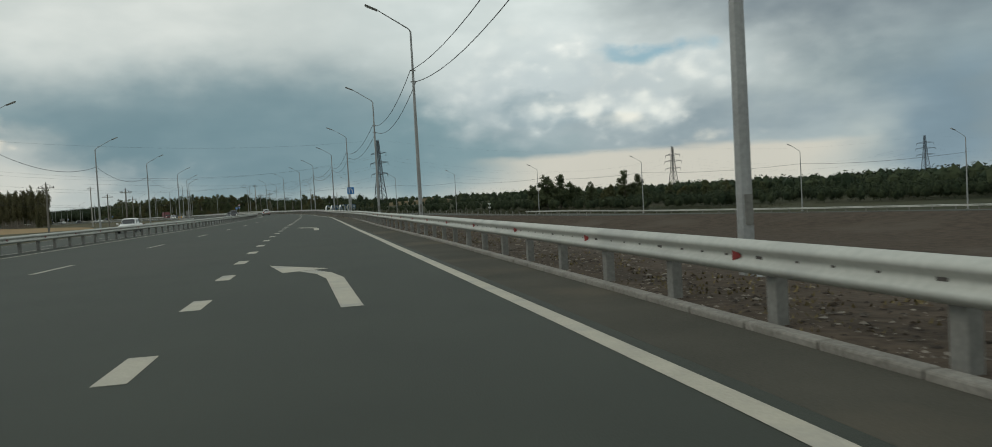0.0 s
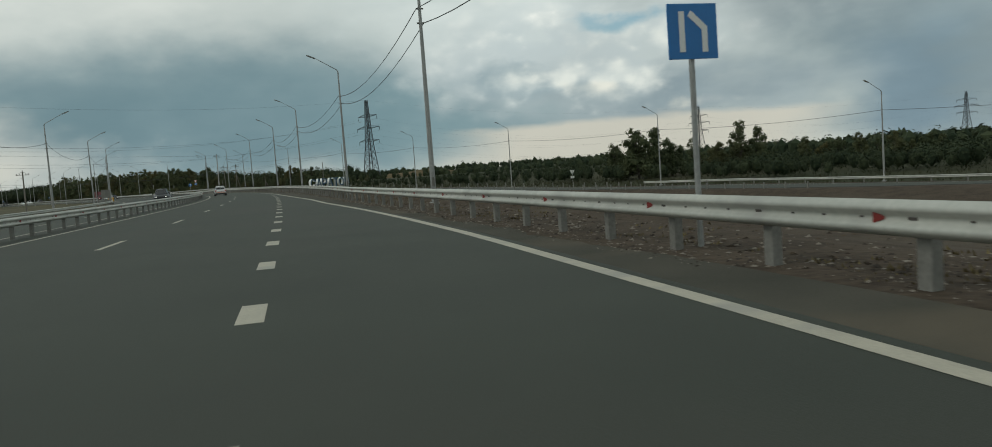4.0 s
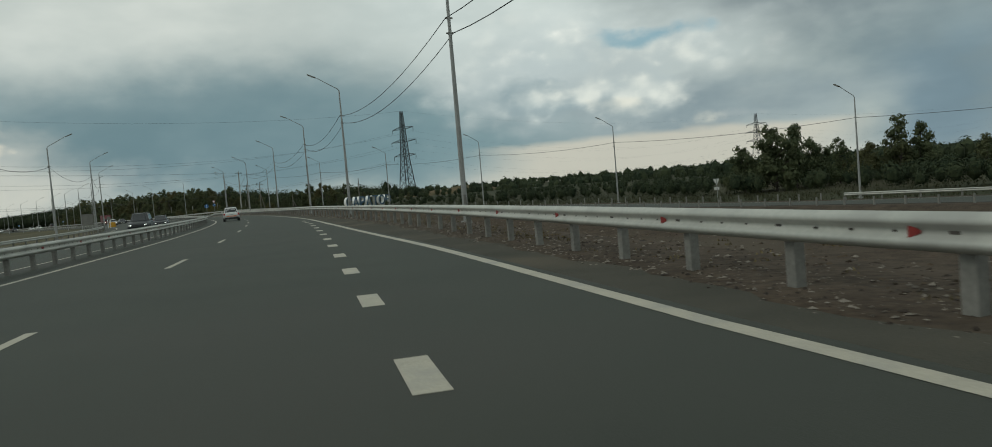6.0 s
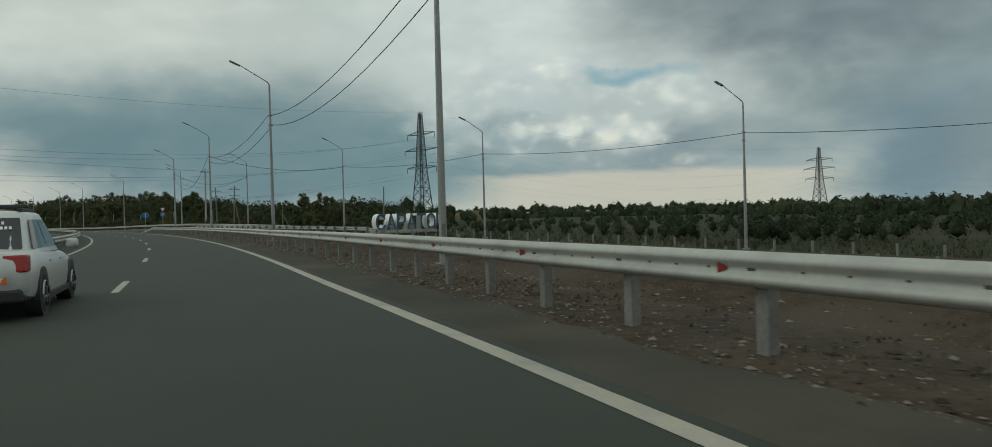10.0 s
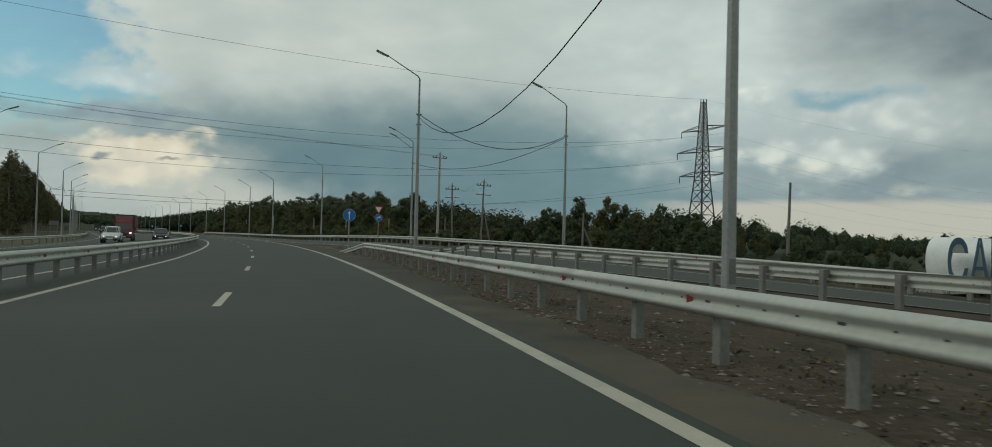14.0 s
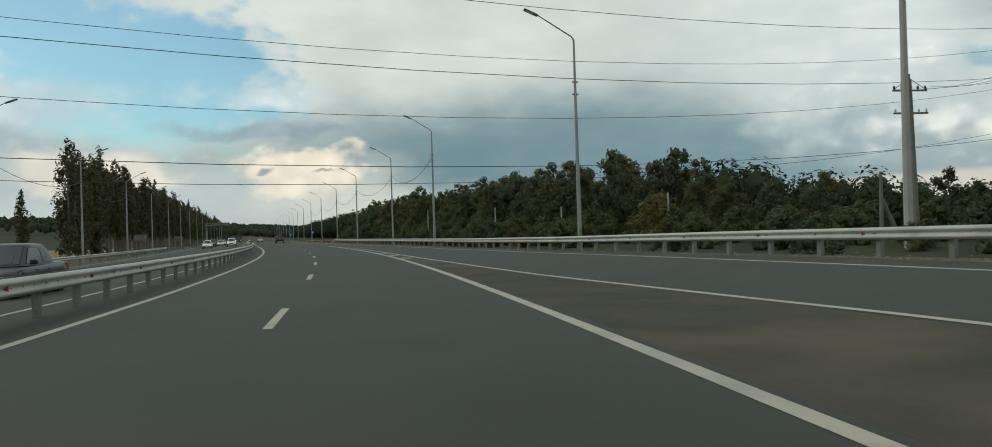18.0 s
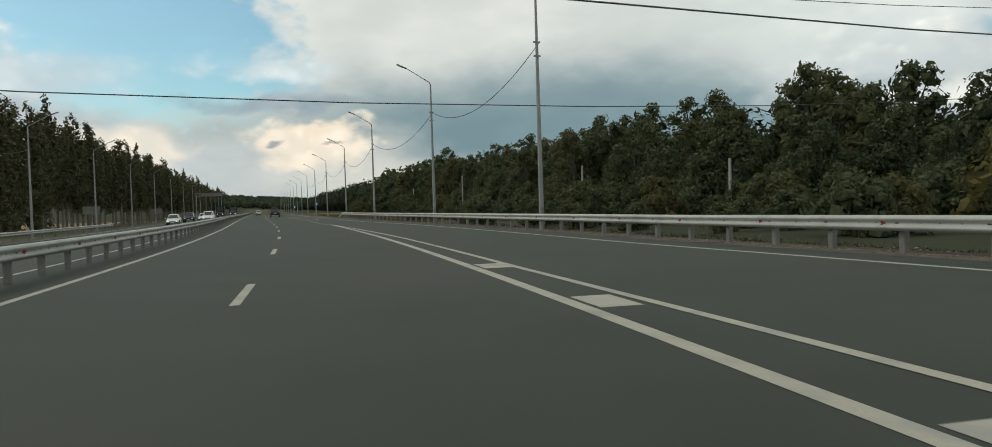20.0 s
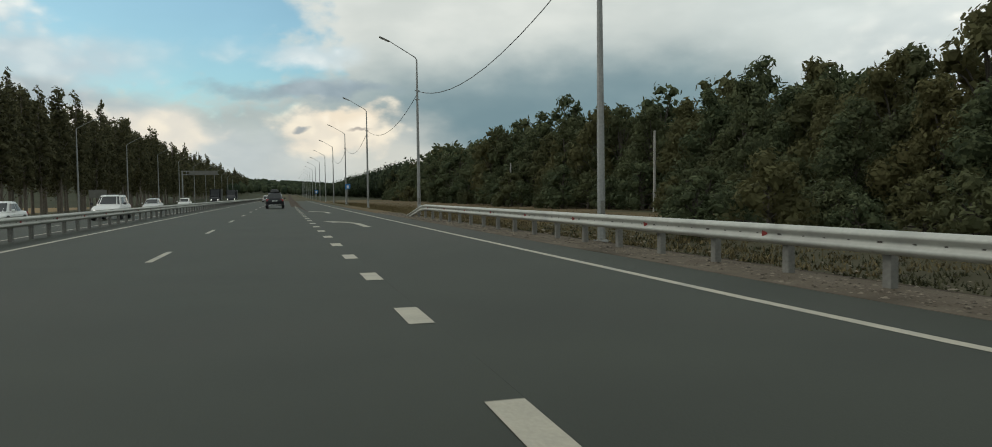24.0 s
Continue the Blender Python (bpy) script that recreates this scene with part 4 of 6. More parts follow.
def pylon(m, height, label):
    ob = thing("power_pylon", m, label, "pylon", "high-voltage pylons")

    def half(z):
        return np.interp(z, [0, 0.45 * height, height], [3.1, 1.5, 0.5])

    brace = bmesh.new()
    levels = [0.0]
    while levels[-1] < height - 1.2:
        levels.append(min(height - 0.8, levels[-1] + max(1.4, half(levels[-1]) * 1.55)))
    for sx in (-1, 1):
        for sy in (-1, 1):
            part("leg", tubed([(sx * half(z), sy * half(z), z) for z in (0, 0.45 * height, height)], (0.28, 0.22, 0.16), 4), M_LATTICE, ob)
    for z0, z1 in zip(levels[:-1], levels[1:]):
        a, b = half(z0), half(z1)
        for k in range(4):
            c = [(-1, -1), (1, -1), (1, 1), (-1, 1)]
            p, q = c[k], c[(k + 1) % 4]
            tube(brace, [(p[0] * a, p[1] * a, z0), (q[0] * b, q[1] * b, z1)], (0.10, 0.10), 3, False)
            tube(brace, [(q[0] * a, q[1] * a, z0), (p[0] * b, p[1] * b, z1)], (0.10, 0.10), 3, False)
            tube(brace, [(p[0] * b, p[1] * b, z1), (q[0] * b, q[1] * b, z1)], (0.09, 0.09), 3, False)
    part("bracing", brace, M_LATTICE, ob)
    for f, reach in ARMS:
        z = f * height
        for sy in (-1, 1):
            bm = bmesh.new()
            w = half(z)
            for sx in (-1, 1):
                tube(bm, [(sx * w, sy * w, z), (0, sy * (w + reach), z + 0.35)], (0.13, 0.11), 3, False)
                tube(bm, [(sx * w * 0.9, sy * w * 0.9, z + 1.3), (0, sy * (w + reach), z + 0.4)], (0.12, 0.10), 3, False)
            for t in (0.35, 0.7):
                tube(bm, [(0, sy * (w + reach * t), z + 0.3 * t), (0, sy * (w + reach * t), z + 0.3 + 1.0 * (1 - t))], (0.05, 0.05), 3, False)
            part("cross_arm", bm, M_LATTICE, ob)
            part("insulator", tubed([(0, sy * (w + reach), z + 0.35), (0, sy * (w + reach), z - 1.4)], (0.10, 0.12), 6), M_LATTICE, ob)
    return ob


PYLONS = ((-240.0, 300.0, -1.6, 40.0), (-72.75, 459.1, -0.3, 40.6), (135.0, 586.6, 0.0, 33.6), (383.3, 680.9, 2.0, 34.2), (630.0, 775.0, 4.0, 35.0))
PLACES = [(Vector((x, y, z)), h) for x, y, z, h in PYLONS]
PLACES[0] = (Vector(road(339.0, -118.0, -1.6)), 40.0)
for i, (p, h) in enumerate(PLACES):
    q = PLACES[min(i + 1, len(PLACES) - 1)][0] - PLACES[max(i - 1, 0)][0]
    yaw = math.degrees(math.atan2(q.y, q.x))
    pylon(Matrix.Translation(p) @ pose(0, 0, 0, 0, 0, yaw), h, "dark steel lattice power pylon with three tiers of arms")
for k, ((p, h), (q, g)) in enumerate(zip(PLACES[:-1], PLACES[1:])):
    thick = 0.024 if k == 0 else 0.011
    n = (q - p).cross(Vector((0, 0, 1))).normalized()
    for f, reach in ARMS:
        for sy in (-1, 1):
            w = float(np.interp(f, [0, 0.45, 1], [3.1, 1.5, 0.5]))
            a = p + n * sy * (w + reach) + Vector((0, 0, f * h - 1.4))
            b = q + n * sy * (w + reach) + Vector((0, 0, f * g - 1.4))
            cable(a, b, 11.0, thick, "power_line", "high-voltage conductor sagging between pylons", "power lines", 20)
    cable(p + Vector((0, 0, h)), q + Vector((0, 0, g)), 6.0, thick, "power_line", "thin earth wire along the pylon tops", "power lines", 20)


# ---- wooden and concrete line poles ----
def line_pole(m, height, mat, label, arms=1, lean=0.0, strut=False, r=0.14):
    ob = thing("utility_pole", m @ pose(0, 0, 0, 0, lean, 0), label, "utility pole", "utility poles")
    part("mast", tubed([(0, 0, -0.6), (0, 0, height)], (r * 1.25, r * 0.8), 8), mat, ob)
    for k in range(arms):
        z = height - 0.7 - 1.3 * k
        part("cross_arm", boxed(-1.15, -0.05, z, 1.15, 0.05, z + 0.1, bevel=0.01), M_WOOD if mat is M_WOOD else M_LATTICE, ob)
        for x in (-1.05, -0.55, 0.55, 1.05):
            part("insulator", tubed([(x, 0, z + 0.08), (x, 0, z + 0.2), (x, 0, z + 0.32)], (0.03, 0.075, 0.04), 6), M_WHITE if k else M_LATTICE, ob)
    if arms:
        part("top_pin", tubed([(0, 0, height), (0, 0, height + 0.3)], (0.03, 0.06), 6), M_LATTICE, ob)
        bm = bmesh.new()
        tube(bm, [(-1.1, 0, height - 0.6), (0, 0, height + 0.05)], (0.02, 0.02), 4, False)
        tube(bm, [(1.1, 0, height - 0.6), (0, 0, height + 0.05)], (0.02, 0.02), 4, False)
        part("stay", bm, M_LATTICE, ob)
    if strut:
        part("strut", tubed([(1.7, 0, -0.4), (0.1, 0, height * 0.62)], (0.15, 0.11), 8), mat, ob)
    return ob


CONC, TIMB = "grey concrete utility pole with a steel cross-arm", "weathered timber utility pole with insulators"
line_pole(at(344.5, 29.7, -0.4), 14.0, M_CONCRETE, CONC, 1, 0.6, r=0.19)
line_pole(at(347.8, 33.4, -0.4), 9.6, M_WOOD, TIMB, 2, -1.0)
line_pole(at(337.0, 33.5, -0.4), 9.6, M_WOOD, TIMB, 2, 2.2, True)
line_pole(at(296.2, 49.2, -0.8), 8.0, M_WOOD, "weathered bare timber pole on the verge", 0, 1.5)
for s, d, h in ((413.2, 27.8, 5.0), (468.5, 31.0, 6.5), (505.0, 30.0, 5.5), (372.0, 31.0, 4.6), (391.0, 28.5, 4.2)):
    line_pole(at(s, d, -0.4), h, M_CONCRETE, "short weathered concrete post before the trees", 0, 0.5, r=0.11)
for s, d, h in ((350.0, 33.0, 4.5), (309.0, 34.0, 4.5)):
    line_pole(at(s, d, -0.4), h, M_WOOD, "leaning timber post with a raking strut", 0, 1.0, True, r=0.11)
for s, d, h in ((150.0, -30.0, 8.5), (185.0, -38.0, 8.5), (108.0, -34.0, 8.5), (62.0, -31.0, 8.5), (228.0, -34.0, 8.5)):
    line_pole(at(s, d, -1.3), h, M_WOOD, "weathered timber utility pole beyond the oncoming lanes", 1, 0.4)
line_pole(at(320.0, -42.0, -1.4), 15.4, M_CONCRETE, CONC, 1, 0.0, r=0.19)
P1, P2 = Vector(road(344.5, 29.7, 13.2)), Vector(road(320.0, -42.0, 15.2))
for off in (-0.9, 0.0, 0.9):
    cable(P1 + Vector((off, off * 0.5, 0)), P2 + Vector((off * 1.5, off * 3, 0)), 0.4, 0.009, "line_wire", "thin wire from a concrete utility pole", "utility wires")
    cable(Vector(road(347.8, 33.4, 8.7)) + Vector((off, 0, 0)), Vector(road(337.0, 33.5, 8.8)) + Vector((off, 0, 0)), 0.7, 0.009, "line_wire", "thin wire between timber poles", "utility wires")


# ---- road signs ----
def disc(r, y, n=32):
    bm = bmesh.new()
    bmesh.ops.create_cone(bm, cap_ends=True, segments=n, radius1=r, radius2=r, depth=0.02, matrix=pose(0, y, 0, 90, 0, 0))
    return bm


def poly(points, y, depth=0.006):
    bm = bmesh.new()
    a = [bm.verts.new((x, y, z)) for x, z in points]
    f = bm.faces.new(a)
    r = bmesh.ops.extrude_face_region(bm, geom=[f])
    for v in r["geom"]:
        if isinstance(v, bmesh.types.BMVert):
            v.co.y += depth
    bmesh.ops.recalc_face_normals(bm, faces=bm.faces[:])
    return bm


def sign_post(ob, top, r=0.035):
    part("post", tubed([(0, 0.06, -0.3), (0, 0.06, top)], (r, r), 8), M_POLE, ob)


straight = thing("road_sign", at(296.2, 7.24, -0.05, -3), "round blue ahead-only sign with a white arrow on a steel post", "road sign")
sign_post(straight, 3.1, 0.05)
face = part("plate", disc(0.47, 0), M_BLUE, straight, m=pose(0, 0, 2.74))
part("rim", disc(0.485, 0.012), M_WHITE, straight, m=pose(0, 0, 2.74))
part("arrow_symbol", poly([(-0.035, -0.34), (0.035, -0.34), (0.035, 0.12), (0.12, 0.12), (0, 0.34), (-0.12, 0.12), (-0.035, 0.12)], -0.016), M_WHITE, face)
give = thing("road_sign", at(320.0, 14.45, 0.34, -3), "give-way triangle above a round blue right-turn sign", "road sign")
sign_post(give, 4.05, 0.045)
tri = part("triangle", poly([(-0.5, 0.29), (0, -0.58), (0.5, 0.29)], -0.01, 0.02), M_SIGNRED, give, m=pose(0, 0, 3.72))
part("inner_field", poly([(-0.35, 0.2), (0, -0.40), (0.35, 0.2)], -0.016), M_WHITE, tri)
rnd = part("plate", disc(0.4, 0), M_BLUE, give, m=pose(0, 0, 2.74))
part("rim", disc(0.412, 0.012), M_WHITE, give, m=pose(0, 0, 2.74))
part("arrow_symbol", poly([(-0.19, -0.24), (-0.12, -0.24), (-0.12, 0.03), (0.08, 0.03), (0.08, -0.07), (0.27, 0.07), (0.08, 0.21), (0.08, 0.1), (-0.19, 0.1)], -0.016), M_WHITE, rnd)
lanes = thing("road_sign", at(60.0, 9.7, 0.0), "square blue sign that shows two lanes merging", "road sign")
sign_post(lanes, 3.2, 0.04)
sq = part("plate", boxed(-0.36, -0.01, -0.36, 0.36, 0.01, 0.36, bevel=0.004), M_BLUE, lanes, m=pose(0, 0, 2.85))
part("lane_symbol", poly([(-0.2, -0.27), (-0.12, -0.27), (-0.12, 0.26), (-0.2, 0.26)], -0.017), M_WHITE, sq)
part("lane_symbol", poly([(0.13, -0.27), (0.21, -0.27), (0.21, 0.06), (-0.02, 0.27), (-0.07, 0.2), (0.13, 0.02)], -0.017), M_WHITE, sq)
far = thing("road_sign", at(164.9, 53.9, -2.9, 180), "grey back of a give-way sign beside the slip road", "road sign")
sign_post(far, 2.9)
part("triangle", poly([(-0.45, 0.26), (0, -0.52), (0.45, 0.26)], -0.01, 0.02), M_WHITE, far, m=pose(0, 0, 2.6))
part("plate", boxed(-0.35, -0.01, 0, 0.35, 0.01, 0.35), M_WHITE, far, m=pose(0, 0, 1.5))
for s, d, w, h in ((520.0, 11.0, 0.7, 0.7), (640.0, 11.0, 1.0, 1.0)):
    sg = thing("road_sign", at(s, d, -0.1), "small square blue sign on a steel post on the verge", "road sign")
    sign_post(sg, 3.0)
    pl = part("plate", boxed(-w / 2, -0.01, -h / 2, w / 2, 0.01, h / 2), M_BLUE, sg, m=pose(0, 0, 2.6))
    part("symbol", boxed(-w / 5, -0.02, -h / 3, w / 5, -0.012, h / 4), M_WHITE, pl)
for s, d, w, h, z in ((478.0, -26.0, 2.4, 1.2, 3.2), (536.0, -23.8, 2.4, 1.2, 3.0), (211.0, -19.6, 1.5, 1.6, 2.6)):
    sg = thing("road_sign", at(s, d, -1.0), "grey back of a roadside information board on two posts", "road sign")
    for x in (-w * 0.35, w * 0.35):
        part("post", tubed([(x, 0.06, -0.3), (x, 0.06, z + h / 2)], (0.045, 0.045), 8), M_POLE, sg)
    part("plate", boxed(-w / 2, -0.02, z - h / 2, w / 2, 0.02, z + h / 2), M_ZINC_POST, sg)
gantry = thing("sign_gantry", at(598.0, -15.6, -0.6), "light steel cantilever gantry with a sign board over the oncoming lanes", "gantry")
for x in (-4.4,):
    part("column", tubed([(x, 0, 0), (x, 0, 7.6)], (0.18, 0.14), 8), M_POLE, gantry)
bm = bmesh.new()
for z in (7.0, 7.8):
    box(bm, -4.6, -0.12, z, 3.4, 0.12, z + 0.16)
for k in range(8):
    box(bm, -4.5 + k, -0.06, 7.1, -4.42 + k, 0.06, 7.85)
part("truss", bm, M_POLE, gantry)
part("sign_board", boxed(-3.0, -0.2, 7.05, 3.2, -0.14, 7.95), M_ZINC_POST, gantry, "grey back of a wide sign board")

keep = thing("road_sign", at(264.0, -17.4, -0.45), "round sign on two white posts at the lane's end", "road sign")
for x in (-0.22, 0.22):
    part("post", tubed([(x, 0.05, -0.3), (x, 0.05, 1.9)], (0.06, 0.06), 8), M_WHITE, keep)
part("plate", disc(0.38, 0), M_ZINC_POST, keep, m=pose(0, 0, 2.1))
block = thing("road_barrier", at(284.0, -15.8, -0.36), "yellow plastic water-filled barrier on the carriageway", "barrier")
part("foot", boxed(-0.7, -0.45, 0, 0.7, 0.45, 0.3, bevel=0.05), M_YELLOW, block)
part("upper_body", boxed(-0.62, -0.3, 0.29, 0.62, 0.3, 1.1, bevel=0.10), M_YELLOW, block)
part("filler_cap", tubed([(0, 0, 1.08), (0, 0, 1.14)], (0.09, 0.09), 10), M_BLACK, block)

# ---- bare slope among the far woods ----
def bank(m, length, width, height, label):
    """A low rounded bank, highest along its middle."""
    rng = np.random.default_rng(23)
    n, k = 40, 12
    V, F = [], []
    for i in range(n + 1):
        for j in range(k + 1):
            u, v = 2 * i / n - 1, 2 * j / k - 1
            z = height * max(0.0, 1 - u * u) ** 0.6 * max(0.0, 1 - v * v) * (1 + 0.15 * math.sin(5 * u + 2 * v)) + rng.normal(0, 0.12)
            V.append((u * length / 2, v * width / 2, z - 0.4))
    for i in range(n):
        for j in range(k):
            a = i * (k + 1) + j
            F.append((a, a + k + 1, a + k + 2, a + 1))
    ob = new("ground_bank", mesh_of("ground_bank", V, F, M_SLOPE, True))
    ob.matrix_basis = m
    return tagged(ob, label, "ground", kind="structure")


bank(pose(-57.0, 545.0, -1.0, 0, 0, 6), 64.0, 44.0, 4.6, "dry tan bank of earth before the wooded ridge")

# ---- town name in standing letters ----
L0, L1 = Vector((-67.6, 290.2, 0)), Vector((-57.6, 298.0, 0))
yaw_l = math.degrees(math.atan2(L1.y - L0.y, L1.x - L0.x))
span = (L1 - L0).length
town = thing("town_sign", Matrix.Translation((L0.x, L0.y, -0.75)) @ pose(0, 0, 0, 0, 0, yaw_l), "town name in white standing letters with blue faces", "sign")
WORD = "САРАТОВ"
step_l = span / len(WORD)
for i, ch in enumerate(WORD):
    fc = bpy.data.curves.new("letter", "FONT")
    fc.body, fc.size, fc.extrude, fc.resolution_u, fc.offset = ch, 3.1, 0.62, 4, 0.035
    tmp = bpy.data.objects.new("letter", fc)
    scene.collection.objects.link(tmp)
    dg = bpy.context.evaluated_depsgraph_get()
    me = bpy.data.meshes.new_from_object(tmp.evaluated_get(dg))
    bpy.data.objects.remove(tmp)
    me.materials.clear()
    me.materials.append(M_LETTER)
    me.materials.append(M_LETTER_FACE)
    me.update()
    xs = [v.co.x for v in me.vertices]
    ys = [v.co.y for v in me.vertices]
    cx, w, h = (min(xs) + max(xs)) / 2, max(xs) - min(xs), max(ys) - min(ys)
    for v in me.vertices:
        v.co = Vector(((v.co.x - cx) * step_l * 0.93 / max(w, 1.5), (v.co.y - min(ys)) * 2.45 / h, v.co.z))
    for pl in me.polygons:
        pl.material_index = 1 if pl.normal.z > 0.9 else 0
    place("letter", me, town, pose(step_l * (i + 0.5), -0.15, 0.12, 90, 0, 0), "white letter with a blue face")
part("plinth", boxed(-0.3, -1.05, -0.4, span + 0.3, 0.75, 0.12, bevel=0.02), M_CONCRETE, town)

# ---- bare rail posts along the slip road ----
for label, s0, s1, dfun, gap in (("row of bare guard rail posts beside the slip road", 120.0, 223.0, lambda s: ramp_left(s) - 0.9, 2.4), ("bare guard rail posts on the slip road's far verge", 150.0, 243.0, rail_ramp, 2.4)):
    row = thing("post_row", pose(0, 0, 0), label, "posts")
    s = s0
    while s < s1:
        place("post", rail_post, row, at(s, float(dfun(s)), float(ramp_h(s, dfun(s))) + 0.02))
        s += gap * abs(math.cos(math.atan(float(dfun(s + 1) - dfun(s)))))
guard_rail("pale guard rail along the far embankment", 24.0, 150.0, rail_ramp, lambda s, d: ramp_h(s, d) - 0.05, (-1,), reflect=False, step=3.0)

# ---- trees ----
def leaf_cloud(rng, centres, radii, count, size, squash=0.9, up=0.0):
    """Small leaf sprays, loose round lumpy clumps."""
    C, R = np.array(centres), np.array(radii)
    k = rng.choice(len(C), count, p=R ** 2 / (R ** 2).sum())
    u = rng.normal(size=(count, 3))
    u[:, 2] += up
    u /= np.linalg.norm(u, axis=1, keepdims=True)
    stray = np.where(rng.random(count) < 0.12, 0.22, 0.0) * rng.random(count)
    mate = rng.integers(0, len(C), count)
    slide = np.where(rng.random(count) < 0.35, 0.5 * rng.random(count), 0.0)[:, None]
    near = (np.abs(C[k, 2] - C[mate, 2]) < 2.6 * R[k])[:, None]
    hub = C[k] + (C[mate] - C[k]) * slide * near
    r = R[k] * (0.60 + 0.46 * rng.random(count) ** 0.7 + stray)
    p = hub + u * r[:, None] * np.array((1, 1, squash))
    a = rng.normal(size=(count, 3))
    a -= (a * u).sum(1, keepdims=True) * u * 0.55
    a /= np.linalg.norm(a, axis=1, keepdims=True)
    b = np.cross(u, a) + rng.normal(0, 0.25, (count, 3))
    b /= np.linalg.norm(b, axis=1, keepdims=True)
    s = (size * (0.45 + 0.95 * rng.random(count) ** 1.6))[:, None]
    V = np.stack([p - a * s, p - b * s * 0.55 - a * s * 0.1, p + a * s, p + b * s * 0.5 + a * s * 0.15], 1).reshape(-1, 3)
    F = np.arange(4 * count).reshape(-1, 4)
    return list(V), [tuple(f) for f in F]


def lumps(rng, centres, radii, V, F, shrink=0.8):
    ico = bmesh.new()
    bmesh.ops.create_icosphere(ico, subdivisions=1, radius=1.05)
    base = np.array([v.co[:] for v in ico.verts])
    tris = [[v.index for v in f.verts] for f in ico.faces]
    ico.free()
    for c, r in zip(centres, radii):
        n = len(V)
        jit = 1 + rng.normal(0, 0.2, (len(base), 1))
        V += list(np.array(c) + base * r * shrink * jit * np.array((1, 1, 0.9)))
        F += [tuple(n + i for i in t) for t in tris]
    return V, F


def broadleaf(name, seed, height, width, leaves, label, size=0.27):
    rng = np.random.default_rng(seed)
    ob = thing("tree", pose(0, 0, -50), label, "tree", "broadleaf trees at the wood's edge")
    bm = bmesh.new()
    top = (rng.normal(0, 0.3), rng.normal(0, 0.3), height * 0.75)
    tube(bm, [(0, 0, -0.4), (0.05, 0.05, height * 0.25), top], (0.2, 0.15, 0.04), 7)
    centres, radii = [], []
    n = 22
    for k in range(n):
        t = (k + 0.5) / n
        z = height * (0.10 + 0.82 * t)
        spread = width * 0.5 * (0.5 + 0.6 * math.sin(math.pi * min(1, t * 0.9 + 0.12))) * (0.35 + 0.75 * rng.random())
        a = rng.random() * 2 * math.pi + k * 2.4
        r = width * (0.25 - 0.13 * t) * (0.65 + 0.6 * rng.random())
        c = (spread * math.cos(a) * (1 - 0.45 * t), spread * math.sin(a) * (1 - 0.45 * t), z)
        centres.append(c)
        radii.append(r)
        tube(bm, [(top[0] * t * 0.8, top[1] * t * 0.8, max(0.5, z * 0.62)), (c[0] * 0.6, c[1] * 0.6, z * 0.9), c], (0.07, 0.05, 0.015), 5, False)
    centres.append((top[0], top[1], height * 0.93))
    radii.append(width * 0.12)
    part("trunk", bm, M_BARK, ob)
    V, F = leaf_cloud(rng, centres, radii, leaves, size, 0.9, 0.25)
    V, F = lumps(rng, centres, radii, V, F, 0.52)
    place("crown", mesh_of("crown", V, F, M_LEAF), ob)
    return ob


def poplar(seed, height, label, leaves=2300, size=0.30, foot=0.05):
    """A column of steep boughs under a ragged, pointed top; foot is the bare part of the trunk."""
    rng = np.random.default_rng(seed)
    ob = thing("poplar", pose(0, 0, -50), label, "tree", "row of poplars")
    bm = bmesh.new()
    tube(bm, [(0, 0, -0.4), (0.05, 0, height * 0.4), (0.1, 0.05, height * 0.97)], (0.26, 0.16, 0.02), 7)
    centres, radii = [], []
    n = 30
    for k in range(n):
        t = (k + 0.5) / n
        wide = math.sin(math.pi * (0.30 + 0.62 * t)) ** 0.75
        r = height * 0.058 * wide * (0.65 + 0.6 * rng.random())
        a = rng.random() * 6.28 + k * 2.4
        o = height * 0.060 * wide * (0.5 + 0.7 * rng.random())
        c = (o * math.cos(a), o * math.sin(a), height * (foot + (0.96 - foot) * t))
        centres.append(c)
        radii.append(r)
        tube(bm, [(0, 0, max(0.6, c[2] - 2.6)), (c[0] * 0.7, c[1] * 0.7, c[2] - 0.8), c], (0.06, 0.035, 0.012), 4, False)
    part("trunk", bm, M_POPLAR_BARK, ob)
    V, F = leaf_cloud(rng, centres, radii, leaves, size, 2.1, 0.3)
    V, F = lumps(rng, centres, radii, V, F, 0.55)
    place("crown", mesh_of("crown", V, F, M_LEAF_DARK), ob)
    return ob


EDGE_LABEL = "dense dark green broadleaf tree at the wood's edge"
NEAR = [broadleaf("n", 41, 9.4, 6.4, 7000, EDGE_LABEL, 0.20), broadleaf("o", 42, 10.0, 6.8, 7000, EDGE_LABEL, 0.20), broadleaf("p", 43, 8.6, 6.2, 6600, EDGE_LABEL, 0.19)]
KINDS = [broadleaf("a", 11, 9.0, 6.0, 2600, EDGE_LABEL, 0.27), broadleaf("b", 12, 10.0, 6.6, 2600, EDGE_LABEL, 0.27), broadleaf("c", 13, 8.0, 6.4, 2600, EDGE_LABEL, 0.27), broadleaf("d", 14, 10.5, 5.6, 2600, EDGE_LABEL, 0.27)]
BACK = [broadleaf("g", 15, 9.6, 6.4, 1100, EDGE_LABEL, 0.34), broadleaf("h", 16, 9.0, 6.0, 1100, EDGE_LABEL, 0.34)]
BUSHES = [broadleaf("e", 21, 4.2, 4.6, 1500, "low green bush in front of the wood", 0.2), broadleaf("f", 22, 3.4, 4.2, 1400, "low green bush in front of the wood", 0.19)]
for b in BUSHES:
    b.name = "bush"
    tagged(b, category="bush", group="bushes before the wood")
